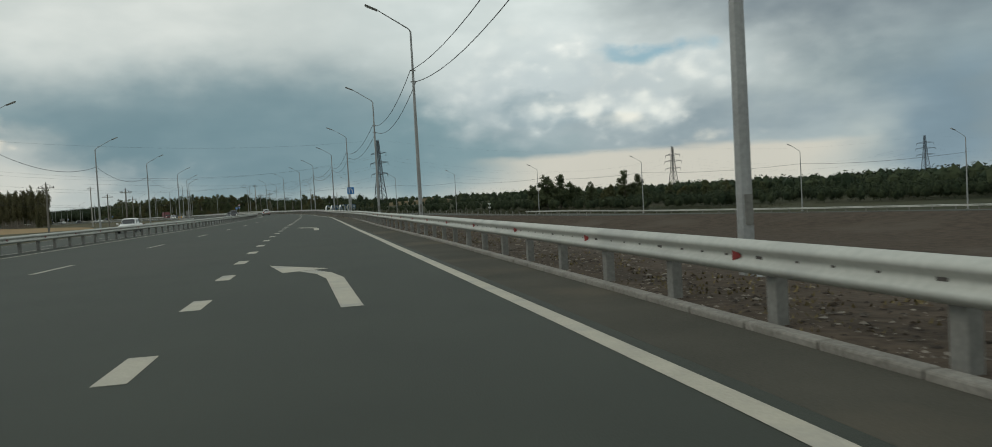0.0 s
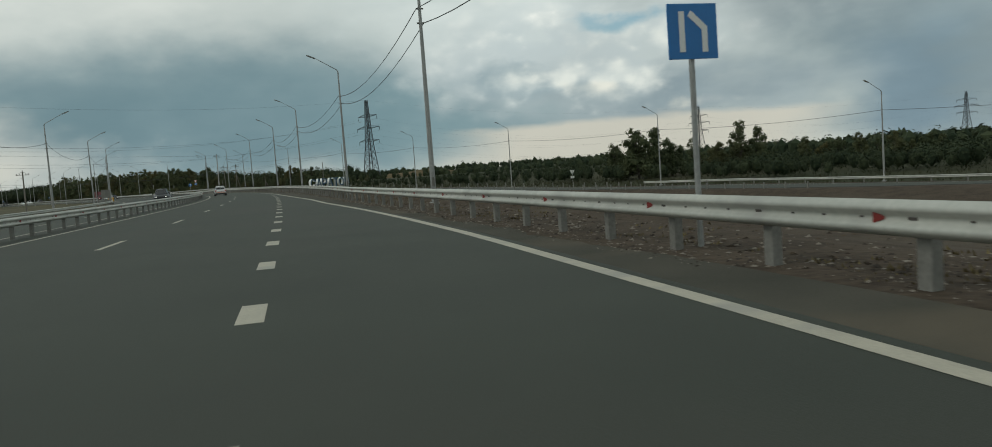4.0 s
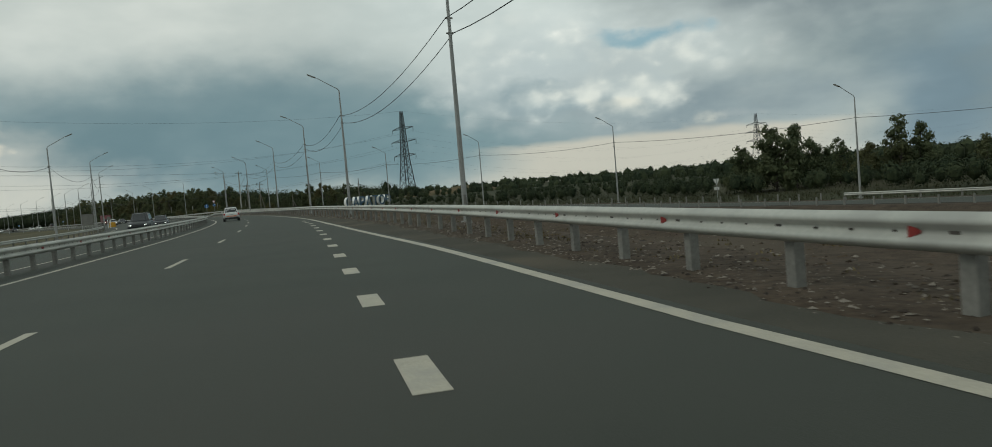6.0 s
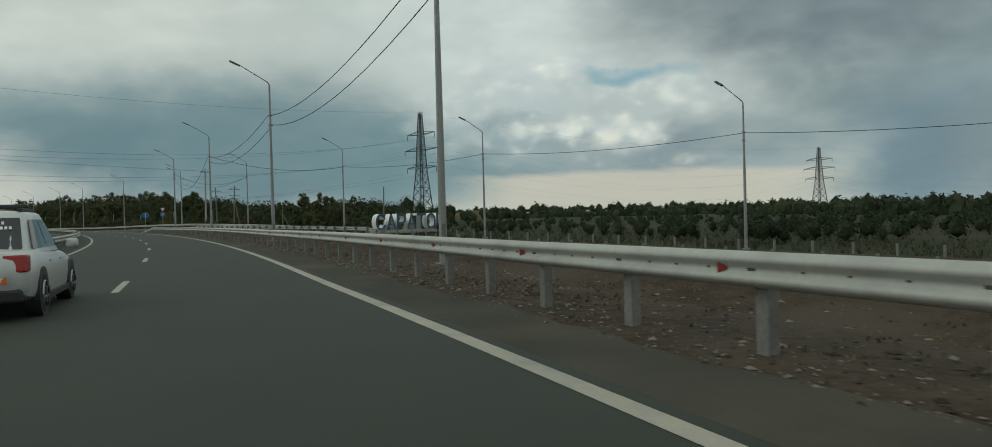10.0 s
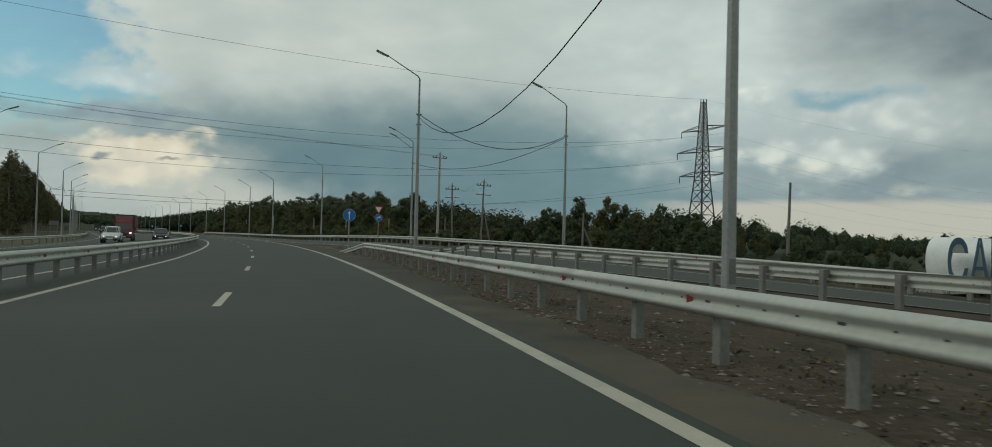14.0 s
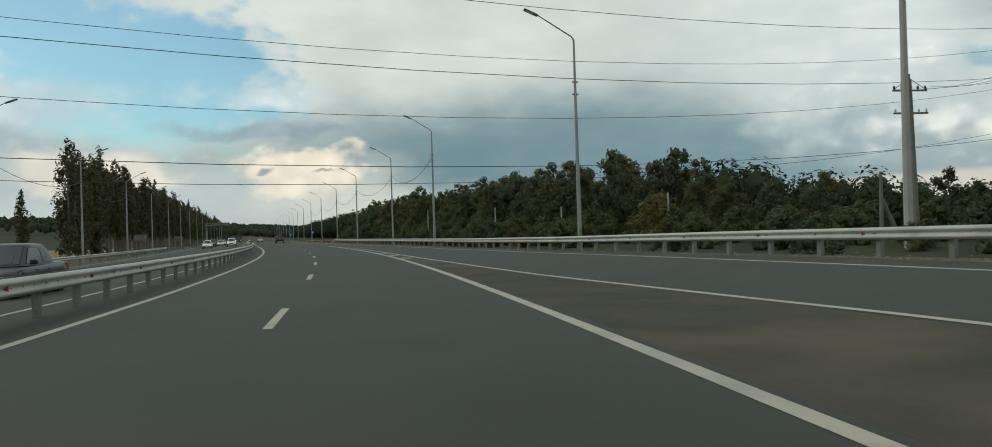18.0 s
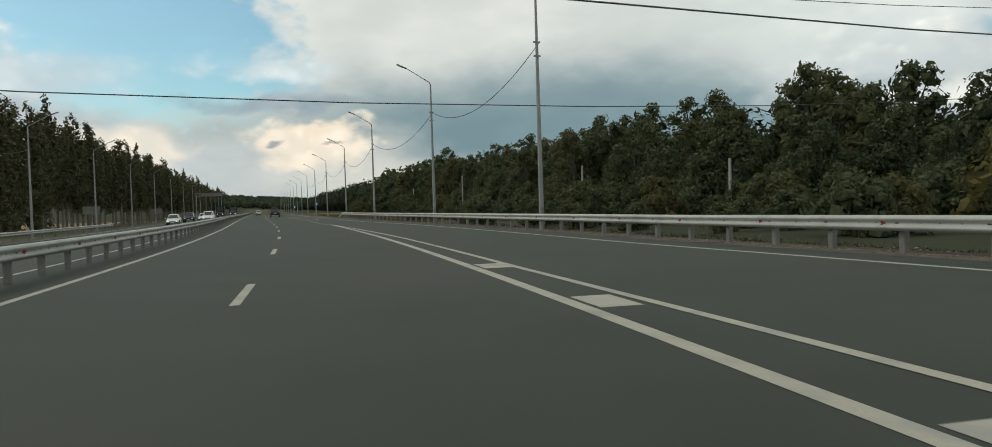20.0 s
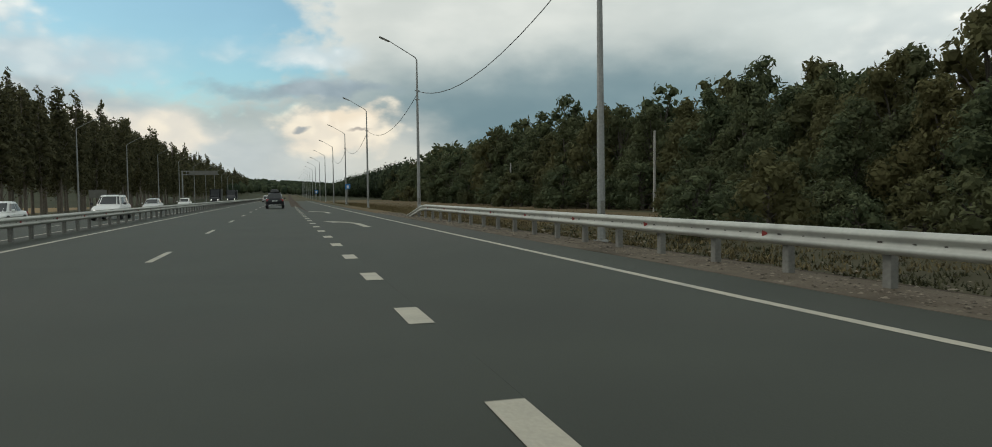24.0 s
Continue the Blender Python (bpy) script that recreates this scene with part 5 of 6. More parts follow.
POP_LABEL = "tall narrow dark poplar in a roadside row"
POPLARS = [poplar(31, 19.5, POP_LABEL), poplar(32, 17.5, POP_LABEL), poplar(33, 20.5, POP_LABEL)]
TALL_POPLARS = [poplar(36, 19.5, POP_LABEL, foot=0.24), poplar(37, 18.5, POP_LABEL, foot=0.30), poplar(38, 20.5, POP_LABEL, foot=0.20)]
FAR_POPLARS = [poplar(34, 19.5, POP_LABEL, 700, 0.55, 0.2), poplar(35, 20.5, POP_LABEL, 700, 0.55, 0.2)]
wood_size = knots((305, 0.26), (311, 0.32), (320, 0.44), (328, 0.62), (336, 0.82), (345, 0.86), (351, 0.66), (357, 0.53), (365, 0.60), (375, 0.60), (381, 0.72), (387, 0.98), (392, 1.12), (404, 1.10), (414, 1.10), (428, 1.05), (438, 0.97), (446, 0.96), (456, 1.07), (465, 1.20), (482, 1.32), (560, 1.36))
rng_t = random.Random(5)


def plant(proto, s, d, z, scale, stretch=1.0):
    p = road(s, d, z)
    m = pose(float(p[0]), float(p[1]), float(p[2]), 0, 0, rng_t.uniform(0, 360))
    ob = copy_thing(proto, m)
    ob.scale = (scale, scale, scale * stretch)
    return ob


s = 302.0
while s < 640:
    small = float(wood_size(s))
    f = float(wood_front(s))
    rows = ((0.0, 0.62, 0.82), (4.6, 0.80, 1.02), (10.0, 0.95, 1.15))
    for off, lo, hi in rows:
        kind = KINDS[rng_t.randrange(4)] if off < 6 and s < 520 else BACK[rng_t.randrange(2)]
        if 372 < s < 478:
            kind = NEAR[rng_t.randrange(3)] if off < 6 else KINDS[rng_t.randrange(4)]
        plant(kind, s + rng_t.uniform(-1.8, 1.8), f + off + rng_t.uniform(-1.4, 1.4), -0.45, small * rng_t.uniform(lo, hi), rng_t.uniform(0.92, 1.12))
    if rng_t.random() < 0.75:
        plant(BUSHES[rng_t.randrange(2)], s + rng_t.uniform(-2, 2), f - 3.2 + rng_t.uniform(-1.0, 0.6), -0.4, rng_t.uniform(0.6, 1.05))
    s += 4.4 if s < 520 else 6.5
for k in range(64):
    s = rng_t.uniform(338, 446)
    lo, hi = float(rail_ramp(s)) + 5.0, float(wood_front(s)) - 3.0
    plant(BUSHES[rng_t.randrange(2)], s, lo + (hi - lo) * rng_t.random() ** 0.8, -0.45, rng_t.uniform(0.42, 0.78))
POP_Z = -1.5
for k in range(46):
    for off in (0.0, 4.5) if k > 7 else (0.0,):
        plant((TALL_POPLARS if k > 5 else POPLARS)[rng_t.randrange(3)], 463 + 5.2 * k + rng_t.uniform(-1.2, 1.2), -36.0 - off + rng_t.uniform(-0.8, 0.8), POP_Z, rng_t.uniform(0.98, 1.22))
for k in range(62):
    plant(FAR_POPLARS[rng_t.randrange(2)], 704 + 8.0 * k + rng_t.uniform(-1.5, 1.5), -36.0 + rng_t.uniform(-1, 1), POP_Z, rng_t.uniform(0.98, 1.2))
plant(POPLARS[1], 456.5, -41.5, POP_Z, 0.72)
# the two separate clumps beyond the slip road
for x, y, h in ((14.0, 224.0, 1.22), (18.0, 226.5, 1.1), (22.0, 228.0, 0.95), (10.0, 227.0, 0.9), (38.5, 233.5, 1.0), (42.5, 235.0, 0.9), (34.0, 236.0, 0.8), (28.0, 233.0, 0.72)):
    tree = plant(KINDS[rng_t.randrange(4)], 0, 0, 0, h * 1.02, 1.05)
    tree.matrix_basis.translation = (x, y, -3.3)
for k in range(22):
    plant(KINDS[rng_t.randrange(4)], 187.0 - 1.4 * k + rng_t.uniform(-3, 3), 101.0 + 1.9 * k + rng_t.uniform(-3, 6), -3.6, rng_t.uniform(0.50, 0.68))
yellow = plant(BUSHES[0], 373.0, 30.5, -0.4, 1.12)
yellow.name = "yellow_bush"
tagged(yellow, "yellow-green bush before the dark wood")
for o in yellow.children:
    if o.name.startswith("crown"):
        o.data = o.data.copy()
        o.data.materials.clear()
        o.data.materials.append(M_LEAF_YELLOW)
# trees beyond the oncoming lanes
for k in range(22):
    plant(KINDS[rng_t.randrange(4)], 60 + 9.5 * k + rng_t.uniform(-4, 4), -84 - rng_t.uniform(0, 26), -1.7, rng_t.uniform(0.6, 0.95))
for proto in NEAR + KINDS + BACK + BUSHES + POPLARS + TALL_POPLARS + FAR_POPLARS:
    for o in (*proto.children_recursive, proto):
        bpy.data.objects.remove(o)


def far_woods(name, spots, label, rng, lo=4.0, hi=8.0, leaves=32, fine=0.055, coarse=0.10, core=0.80):
    """Distant crowns, each a lumpy core under loose leaf sprays, joined into one mass. Spots give the ground; lo, hi the heights."""
    ico = bmesh.new()
    bmesh.ops.create_icosphere(ico, subdivisions=1, radius=1.0)
    base = np.array([v.co[:] for v in ico.verts])
    tri = np.array([[v.index for v in f.verts] for f in ico.faces])
    ico.free()
    P = np.array(spots)
    n = len(P)
    h = rng.uniform(lo, hi, n)
    R = np.stack([h * 0.36, h * 0.36, h * 0.5], 1)
    C = P + np.stack([0 * h, 0 * h, h * 0.5], 1)
    V = base[None] * R[:, None] * core * (1 + rng.normal(0, 0.12, (n, len(base), 1))) + C[:, None]
    F = (tri[None] + len(base) * np.arange(n)[:, None, None]).reshape(-1, 3)
    u = rng.normal(size=(n, leaves, 3))
    u[..., 2] = u[..., 2] * 0.8 + 0.35
    u /= np.linalg.norm(u, axis=-1, keepdims=True)
    c = C[:, None] + u * R[:, None] * rng.uniform(0.66, 1.04, (n, leaves, 1))
    a = rng.normal(size=(n, leaves, 3))
    a -= (a * u).sum(-1, keepdims=True) * u * 0.6
    a /= np.linalg.norm(a, axis=-1, keepdims=True)
    b = np.cross(u, a)
    sz = h[:, None, None] * rng.uniform(fine, coarse, (n, leaves, 1))
    T = np.stack([c - a * sz - b * sz * 0.6, c + a * sz - b * sz * 0.4, c + a * sz * 0.3 + b * sz], 2).reshape(-1, 3)
    m = n * len(base)
    F2 = np.arange(len(T)).reshape(-1, 3) + m
    return tagged(new(name, mesh_of(name, np.concatenate([V.reshape(-1, 3), T]), np.concatenate([F, F2]), M_FAR)), label, "woods", kind="stuff")


rng_f = np.random.default_rng(9)
spots, sizes = [], []
# wood behind the planted edge
for s in np.arange(300, 1500, 4.0):
    deep = (14, 19, 25, 32) if s < 640 else (0, 4, 9, 15)
    for off in deep:
        p = road(s + rng_f.uniform(-2, 2), float(wood_front(s)) + off + rng_f.uniform(-2, 2), -0.4)
        spots.append((p[0], p[1], p[2]))
        sizes.append(float(wood_size(s)))
far_woods("wood_mass", spots, "dense dark green wood beside the motorway", rng_f, 7.2 * np.array(sizes), 9.6 * np.array(sizes), 230, 0.022, 0.048, 0.7)
spots = []
# scrub that starts behind the slip road
for k in range(1500):
    s = rng_f.uniform(40, 305)
    p = road(s, float(ramp_right(s)) + float(np.interp(s, [100, 150], [62, 26])) + 130 * rng_f.random() ** 1.3)
    spots.append((p[0], p[1], float(low_land(s)) - 0.1))
drop = -3.1 - np.array([q[2] for q in spots])
far_woods("scrub", spots, "low dense green scrub beyond the slip road", rng_f, np.maximum(2.0 + drop * 0.8, 0.7), np.maximum(3.8 + drop, 1.5), 230, 0.030, 0.060, 0.62)
spots, extra = [], []
for k in range(6500):
    s, d = rng_f.uniform(-500, 420), 165 + 950 * rng_f.random() ** 1.6
    if s > 285 and d < float(wood_front(s)) + 45:
        continue
    if 300 < d < 430 and 300 < s < 400 and rng_f.random() < 0.85:
        continue
    p = road(s, d)
    spots.append((p[0], p[1], -3.1 + hill(p[0], p[1]) - (1.4 if s < 120 else 0.6 if s < 200 else 0.0)))
    extra.append(1.4 if s < 120 else 0.6 if s < 200 else 0.0)
for k in range(900):
    s, d = rng_f.uniform(420, 1500), 100 + 800 * rng_f.random() ** 1.3
    p = road(s, d)
    spots.append((p[0], p[1], -0.5 + hill(p[0], p[1])))
extra = np.array(extra + [0.0] * (len(spots) - len(extra)))
far_woods("far_woods", spots, "distant dark wooded ridge beyond the slip road", rng_f, 4.8 + extra, 7.6 + extra)
spots = []
for k in range(2600):
    s, d = rng_f.uniform(-200, 2200), -(310 + 1000 * rng_f.random())
    p = road(s, d)
    spots.append((p[0], p[1], -2.4 + hill(p[0], p[1])))
for k in range(1600):
    s, d = rng_f.uniform(150, 1000), -(275 + 170 * rng_f.random())
    p = road(s, d)
    spots.append((p[0], p[1], -2.2 + hill(p[0], p[1])))
for k in range(2000):
    s, d = rng_f.uniform(300, 1300), -(290 + 480 * rng_f.random())
    p = road(s, d)
    spots.append((p[0], p[1], -2.3 + hill(p[0], p[1])))
for k in range(420):
    s, d = rng_f.uniform(40, 330), -(120 + 260 * rng_f.random())
    p = road(s, d)
    spots.append((p[0], p[1], -2.2))
for k in range(2900):
    s, d = rng_f.uniform(1000, 2300), rng_f.uniform(-400, 500)
    if abs(d) > 24 or s > 1060:
        p = road(s, d)
        spots.append((p[0], p[1], -0.5 + hill(p[0], p[1])))
far_woods("far_woods", spots, "distant dark tree line beyond the fields", rng_f, 4.5, 7.5)
spots = []
for k in range(2600):
    s, d = rng_f.uniform(880, 1700), rng_f.normal(0, 170)
    if abs(d) > 22 or s > 1010:
        p = road(s, d)
        spots.append((p[0], p[1], -0.6 + hill(p[0], p[1])))
far_woods("far_woods", spots, "low dark woods where the motorway ends in the distance", rng_f, 5.0, 9.0, 14, 0.07, 0.12, 0.9)


# ---- stones, weeds and dry grass on the verges ----
def scatter_stones(name, spots, sizes, mat, label, rng):
    base = np.array([(1, 0, -0.3), (-1, 0, -0.3), (0, 1, -0.3), (0, -1, -0.3), (0.15, 0.1, 0.8)], float)
    tri = np.array([(0, 2, 4), (2, 1, 4), (1, 3, 4), (3, 0, 4)])
    n = len(spots)
    V = base[None] * (1 + rng.normal(0, 0.25, (n, 5, 1))) * sizes[:, None, None] * rng.uniform(0.6, 1.3, (n, 1, 3)) * np.array((1, 1, 0.42))
    a = rng.uniform(0, 6.28, n)
    c, s = np.cos(a)[:, None], np.sin(a)[:, None]
    V = np.stack([V[..., 0] * c - V[..., 1] * s, V[..., 0] * s + V[..., 1] * c, V[..., 2]], -1) + spots[:, None]
    F = (tri[None] + 5 * np.arange(n)[:, None, None]).reshape(-1, 3)
    return tagged(new(name, mesh_of(name, V.reshape(-1, 3), F, mat)), label, "gravel", kind="stuff")


rng_g = np.random.default_rng(17)
n = 46000
S_ = rng_g.uniform(-50, 289, n)
D_ = paved_right(S_) + np.where(S_ > 58, -0.42, 0.12) + rng_g.gamma(1.6, 0.8, n)
D_ = np.minimum(D_, rail_right(S_) + 3.6)
keep = D_ < np.maximum(ramp_left(S_) - 1.2, 0)
Z_ = np.where(D_ < rail_right(S_) + 1.9, 0.0, -0.08)
scatter_stones("gravel", road(S_, D_, Z_)[keep], (0.011 + 0.042 * rng_g.random(n) ** 4)[keep], M_STONE, "pale gravel and rubble scattered along the soil verge", rng_g)
n = 16000
S_ = rng_g.uniform(-50, 300, n)
D_ = paved_right(S_) + 0.25 + rng_g.gamma(1.5, 1.1, n)
keep = (D_ < ramp_left(S_) - 1.2) & (D_ < paved_right(S_) + 5.0)
Z_ = np.where(D_ < rail_right(S_) + 1.9, -0.01, -0.10)
scatter_stones("soil_clods", road(S_, D_, Z_)[keep], (0.015 + 0.045 * rng_g.random(n) ** 3)[keep], M_CLOD, "dark clods of turned earth along the verge", rng_g)
n = 10000
S_ = rng_g.uniform(284, 338, n)
t = rng_g.random(n)
lo, hi = paved_right(S_) - 0.5, ramp_left(S_) - 0.5
D_ = lo + (hi - lo) * t
keep = hi - lo > 0.35
scatter_stones("gravel", road(S_, D_, wedge_h(S_, D_) - 0.005)[keep], (0.010 + 0.038 * rng_g.random(n) ** 3)[keep], M_STONE, "pale gravel and broken asphalt on the soil between the roads", rng_g)
n = 22000
S_ = rng_g.uniform(300, 470, n)
D_ = ramp_right(S_) + 1.3 + rng_g.gamma(1.8, 0.55, n)
scatter_stones("gravel", road(S_, D_, np.where(D_ < rail_ramp(S_) + 0.35, ramp_zr(S_) + 0.006, ramp_zr(S_) - 0.03)), 0.011 + 0.045 * rng_g.random(n) ** 3.5, M_CHIPS, "pale gravel along the verge of the slip road", rng_g)

n = 16000
S_ = 286 + 30 * rng_g.beta(2.0, 1.4, n)
D_ = paved_right(S_) - 0.25 + np.abs(rng_g.normal(0, 1.0, n)) * rng_g.random(n)
keep = D_ < ramp_left(S_) - 0.2
scatter_stones("gravel", road(S_, D_, wedge_h(S_, D_))[keep], (0.008 + 0.030 * rng_g.random(n) ** 3)[keep], M_CHIPS, "pale chippings along the pavement's edge", rng_g)


def tufts(name, P, h, mat, label, rng, blades=6):
    n = len(P)
    V, F = [], []
    k = 0
    for b in range(blades):
        a = rng.uniform(0, 6.28, n)
        lean = rng.uniform(0.2, 1.1, n)
        hh = h * rng.uniform(0.5, 1.2, n)
        root = P + np.stack([rng.normal(0, 0.08, n), rng.normal(0, 0.08, n), np.zeros(n)], 1)
        side = np.stack([-np.sin(a), np.cos(a), 0 * a], 1) * 0.018
        tip = root + np.stack([np.cos(a) * lean * hh, np.sin(a) * lean * hh, hh], 1)
        V.append(np.stack([root - side, root + side, tip], 1).reshape(-1, 3))
        F.append(np.arange(3 * n).reshape(-1, 3) + k)
        k += 3 * n
    return tagged(new(name, mesh_of(name, np.concatenate(V), np.concatenate(F), mat)), label, "grass", kind="stuff")


n = 9000
S_ = np.where(rng_g.random(n) < 0.9, rng_g.uniform(452, 580, n), rng_g.uniform(425, 452, n))
D_ = ramp_right(S_) + 2.8 + rng_g.gamma(2.0, 2.6, n)
D_ = np.minimum(D_, wood_front(S_) - 2)
Z_ = np.interp(D_ - ramp_right(S_), [1.2, 2.4, 5, 10], [-0.04, -0.02, -0.3, -0.36])
tufts("dry_grass", road(S_, D_, Z_), 0.14, M_DRYGRASS, "dry olive grass on the verge before the wood", rng_g)
n = 5200
S_ = rng_g.uniform(-40, 285, n)
D_ = rail_right(S_) - 0.1 + rng_g.gamma(1.8, 0.55, n)
keep = (D_ < ramp_left(S_) - 1.4) & (np.sin(S_ * 0.37) + np.sin(S_ * 0.9 + 2.0) > rng_g.normal(0, 0.7, n))
tufts("dry_grass", road(S_, D_, 0 * S_ - 0.02)[keep], 0.05, M_DRYGRASS, "thin dry grass between stones under the guard rail", rng_g, 5)
n = 9000
S_ = rng_g.uniform(285, 470, n)
D_ = np.minimum(rail_ramp(S_) + 1.3 + rng_g.gamma(1.8, 3.2, n), wood_front(S_) + 2)
tufts("weeds", road(S_, D_, np.interp(D_ - ramp_right(S_), [2.4, 5.4, 10], [-0.05, -0.4, -0.5])), 0.11, M_WEED, "dull green weeds behind the guard rail", rng_g)
n = 5000
S_ = rng_g.uniform(120, 300, n)
D_ = ramp_right(S_) + 6 + rng_g.gamma(2.0, 9, n)
tufts("weeds", road(S_, D_, np.minimum(low_land(S_), ramp_zr(S_) - 0.6)), 0.6, M_WEED, "dull green weeds beyond the slip road", rng_g)

# ---- vehicles ----
def frustum(b, t, z0, z1, bevel=0.04):
    """A block from the rectangle b (x0, y0, x1, y1) at z0 to t at z1."""
    bm = bmesh.new()
    lo = [bm.verts.new((x, y, z0)) for x, y in ((b[0], b[1]), (b[2], b[1]), (b[2], b[3]), (b[0], b[3]))]
    hi = [bm.verts.new((x, y, z1)) for x, y in ((t[0], t[1]), (t[2], t[1]), (t[2], t[3]), (t[0], t[3]))]
    bm.faces.new(lo[::-1])
    bm.faces.new(hi)
    for k in range(4):
        bm.faces.new((lo[k], lo[(k + 1) % 4], hi[(k + 1) % 4], hi[k]))
    if bevel:
        bmesh.ops.bevel(bm, geom=bm.edges[:], offset=bevel, segments=3, affect="EDGES", profile=0.6)
    return bm


def wheel(ob, x, y, r=0.31, w=0.2):
    side = 1 if x > 0 else -1
    bm = bmesh.new()
    bmesh.ops.create_cone(bm, cap_ends=True, segments=24, radius1=r, radius2=r, depth=w, matrix=pose(0, 0, 0, 0, 90, 0))
    bmesh.ops.bevel(bm, geom=[e for e in bm.edges if abs(abs(e.verts[0].co.x) - w / 2) < 1e-4 and abs(abs(e.verts[1].co.x) - w / 2) < 1e-4], offset=0.03, segments=2, affect="EDGES")
    wh = part("wheel", bm, M_TYRE, ob, m=pose(x, y, r))
    bm = bmesh.new()
    bmesh.ops.create_cone(bm, cap_ends=True, segments=20, radius1=r * 0.66, radius2=r * 0.60, depth=0.03, matrix=pose(side * (w / 2 + 0.004), 0, 0, 0, 90 * side, 0))
    part("rim", bm, M_RIM, wh)
    bm = bmesh.new()
    for k in range(5):
        a = k * 72
        box(bm, -0.02, -0.05, 0.10, 0.02, 0.05, r * 0.58)
        for v in bm.verts[-8:]:
            v.co = Matrix.Rotation(radians(a), 4, "X") @ v.co
    bmesh.ops.translate(bm, verts=bm.verts[:], vec=(side * (w / 2 + 0.02), 0, 0))
    part("spokes", bm, M_BLACK, wh)


def cabin_shape(L, W, H, style):
    """Plan of the glasshouse: belt height, and half width, rear and front at a height fraction."""
    hw = W / 2
    belt = (0.60 if style == "sedan" else 0.61) * H
    rb, rt = (-L / 2 + 0.52, -L / 2 + 1.22) if style == "sedan" else (-L / 2 + 0.10, -L / 2 + 0.46)
    fb, ft = (L / 2 - 1.02, L / 2 - 1.86) if style == "sedan" else (L / 2 - 1.12, L / 2 - 1.85)

    def plan(f):
        g = f + 0.10 * f * (1 - f)
        w = hw * (0.90 - 0.20 * f)
        return w, rb + (rt - rb) * g, fb + (ft - fb) * g, belt - 0.03 + (H - 0.03 - belt + 0.03) * f

    return belt, plan


def side_point(plan, f, v, out=0.0, n=6.0):
    w, r, q, z = plan(f)
    return Vector((w * (1 - abs(v) ** n) ** (1 / n) + out, (r + q) / 2 + v * (q - r) / 2, z))


def end_point(plan, f, u, front, out=0.0, n=6.0):
    w, r, q, z = plan(f)
    k = (1 - abs(u) ** n) ** (1 / n)
    return Vector((u * w, (r + q) / 2 + (1 if front else -1) * ((q - r) / 2 * k + out), z + out * 0.5))


def patch(point, a0, a1, f0, f1, flip, na=6, nf=3):
    """A curved pane between two parameters along and two up."""
    bm = bmesh.new()
    g = [[bm.verts.new(point(f0 + (f1 - f0) * j / nf, a0 + (a1 - a0) * i / na)) for i in range(na + 1)] for j in range(nf + 1)]
    for j in range(nf):
        for i in range(na):
            q = (g[j][i], g[j][i + 1], g[j + 1][i + 1], g[j + 1][i])
            bm.faces.new(q[::-1] if flip else q)
    return bm


def shell(sections):
    """A rounded body through stations (y, half width, sill, top)."""
    bm = bmesh.new()
    rings = []
    for y, w, z0, z1 in sections:
        h = z1 - z0
        half = [(0.82, 0.0), (0.95, 0.07), (0.985, 0.22), (1.0, 0.46), (0.985, 0.68), (0.955, 0.85), (0.89, 0.955), (0.74, 1.0), (0.36, 1.025)]
        pts = [(w * x, y, z0 + h * z) for x, z in half] + [(0, y, z0 + h * 1.03)] + [(-w * x, y, z0 + h * z) for x, z in half[::-1]]
        rings.append([bm.verts.new(q) for q in pts])
    for a, b in zip(rings[:-1], rings[1:]):
        n = len(a)
        for k in range(n):
            bm.faces.new((a[k], b[k], b[(k + 1) % n], a[(k + 1) % n]))
    bm.faces.new(rings[0])
    bm.faces.new(rings[-1][::-1])
    bmesh.ops.recalc_face_normals(bm, faces=bm.faces[:])
    return bm


def soft_part(name, bm, mat, ob, label="", m=None):
    o = part(name, bm, mat, ob, label, m, smooth=True)
    o.data.set_sharp_from_angle(angle=radians(38))
    return o


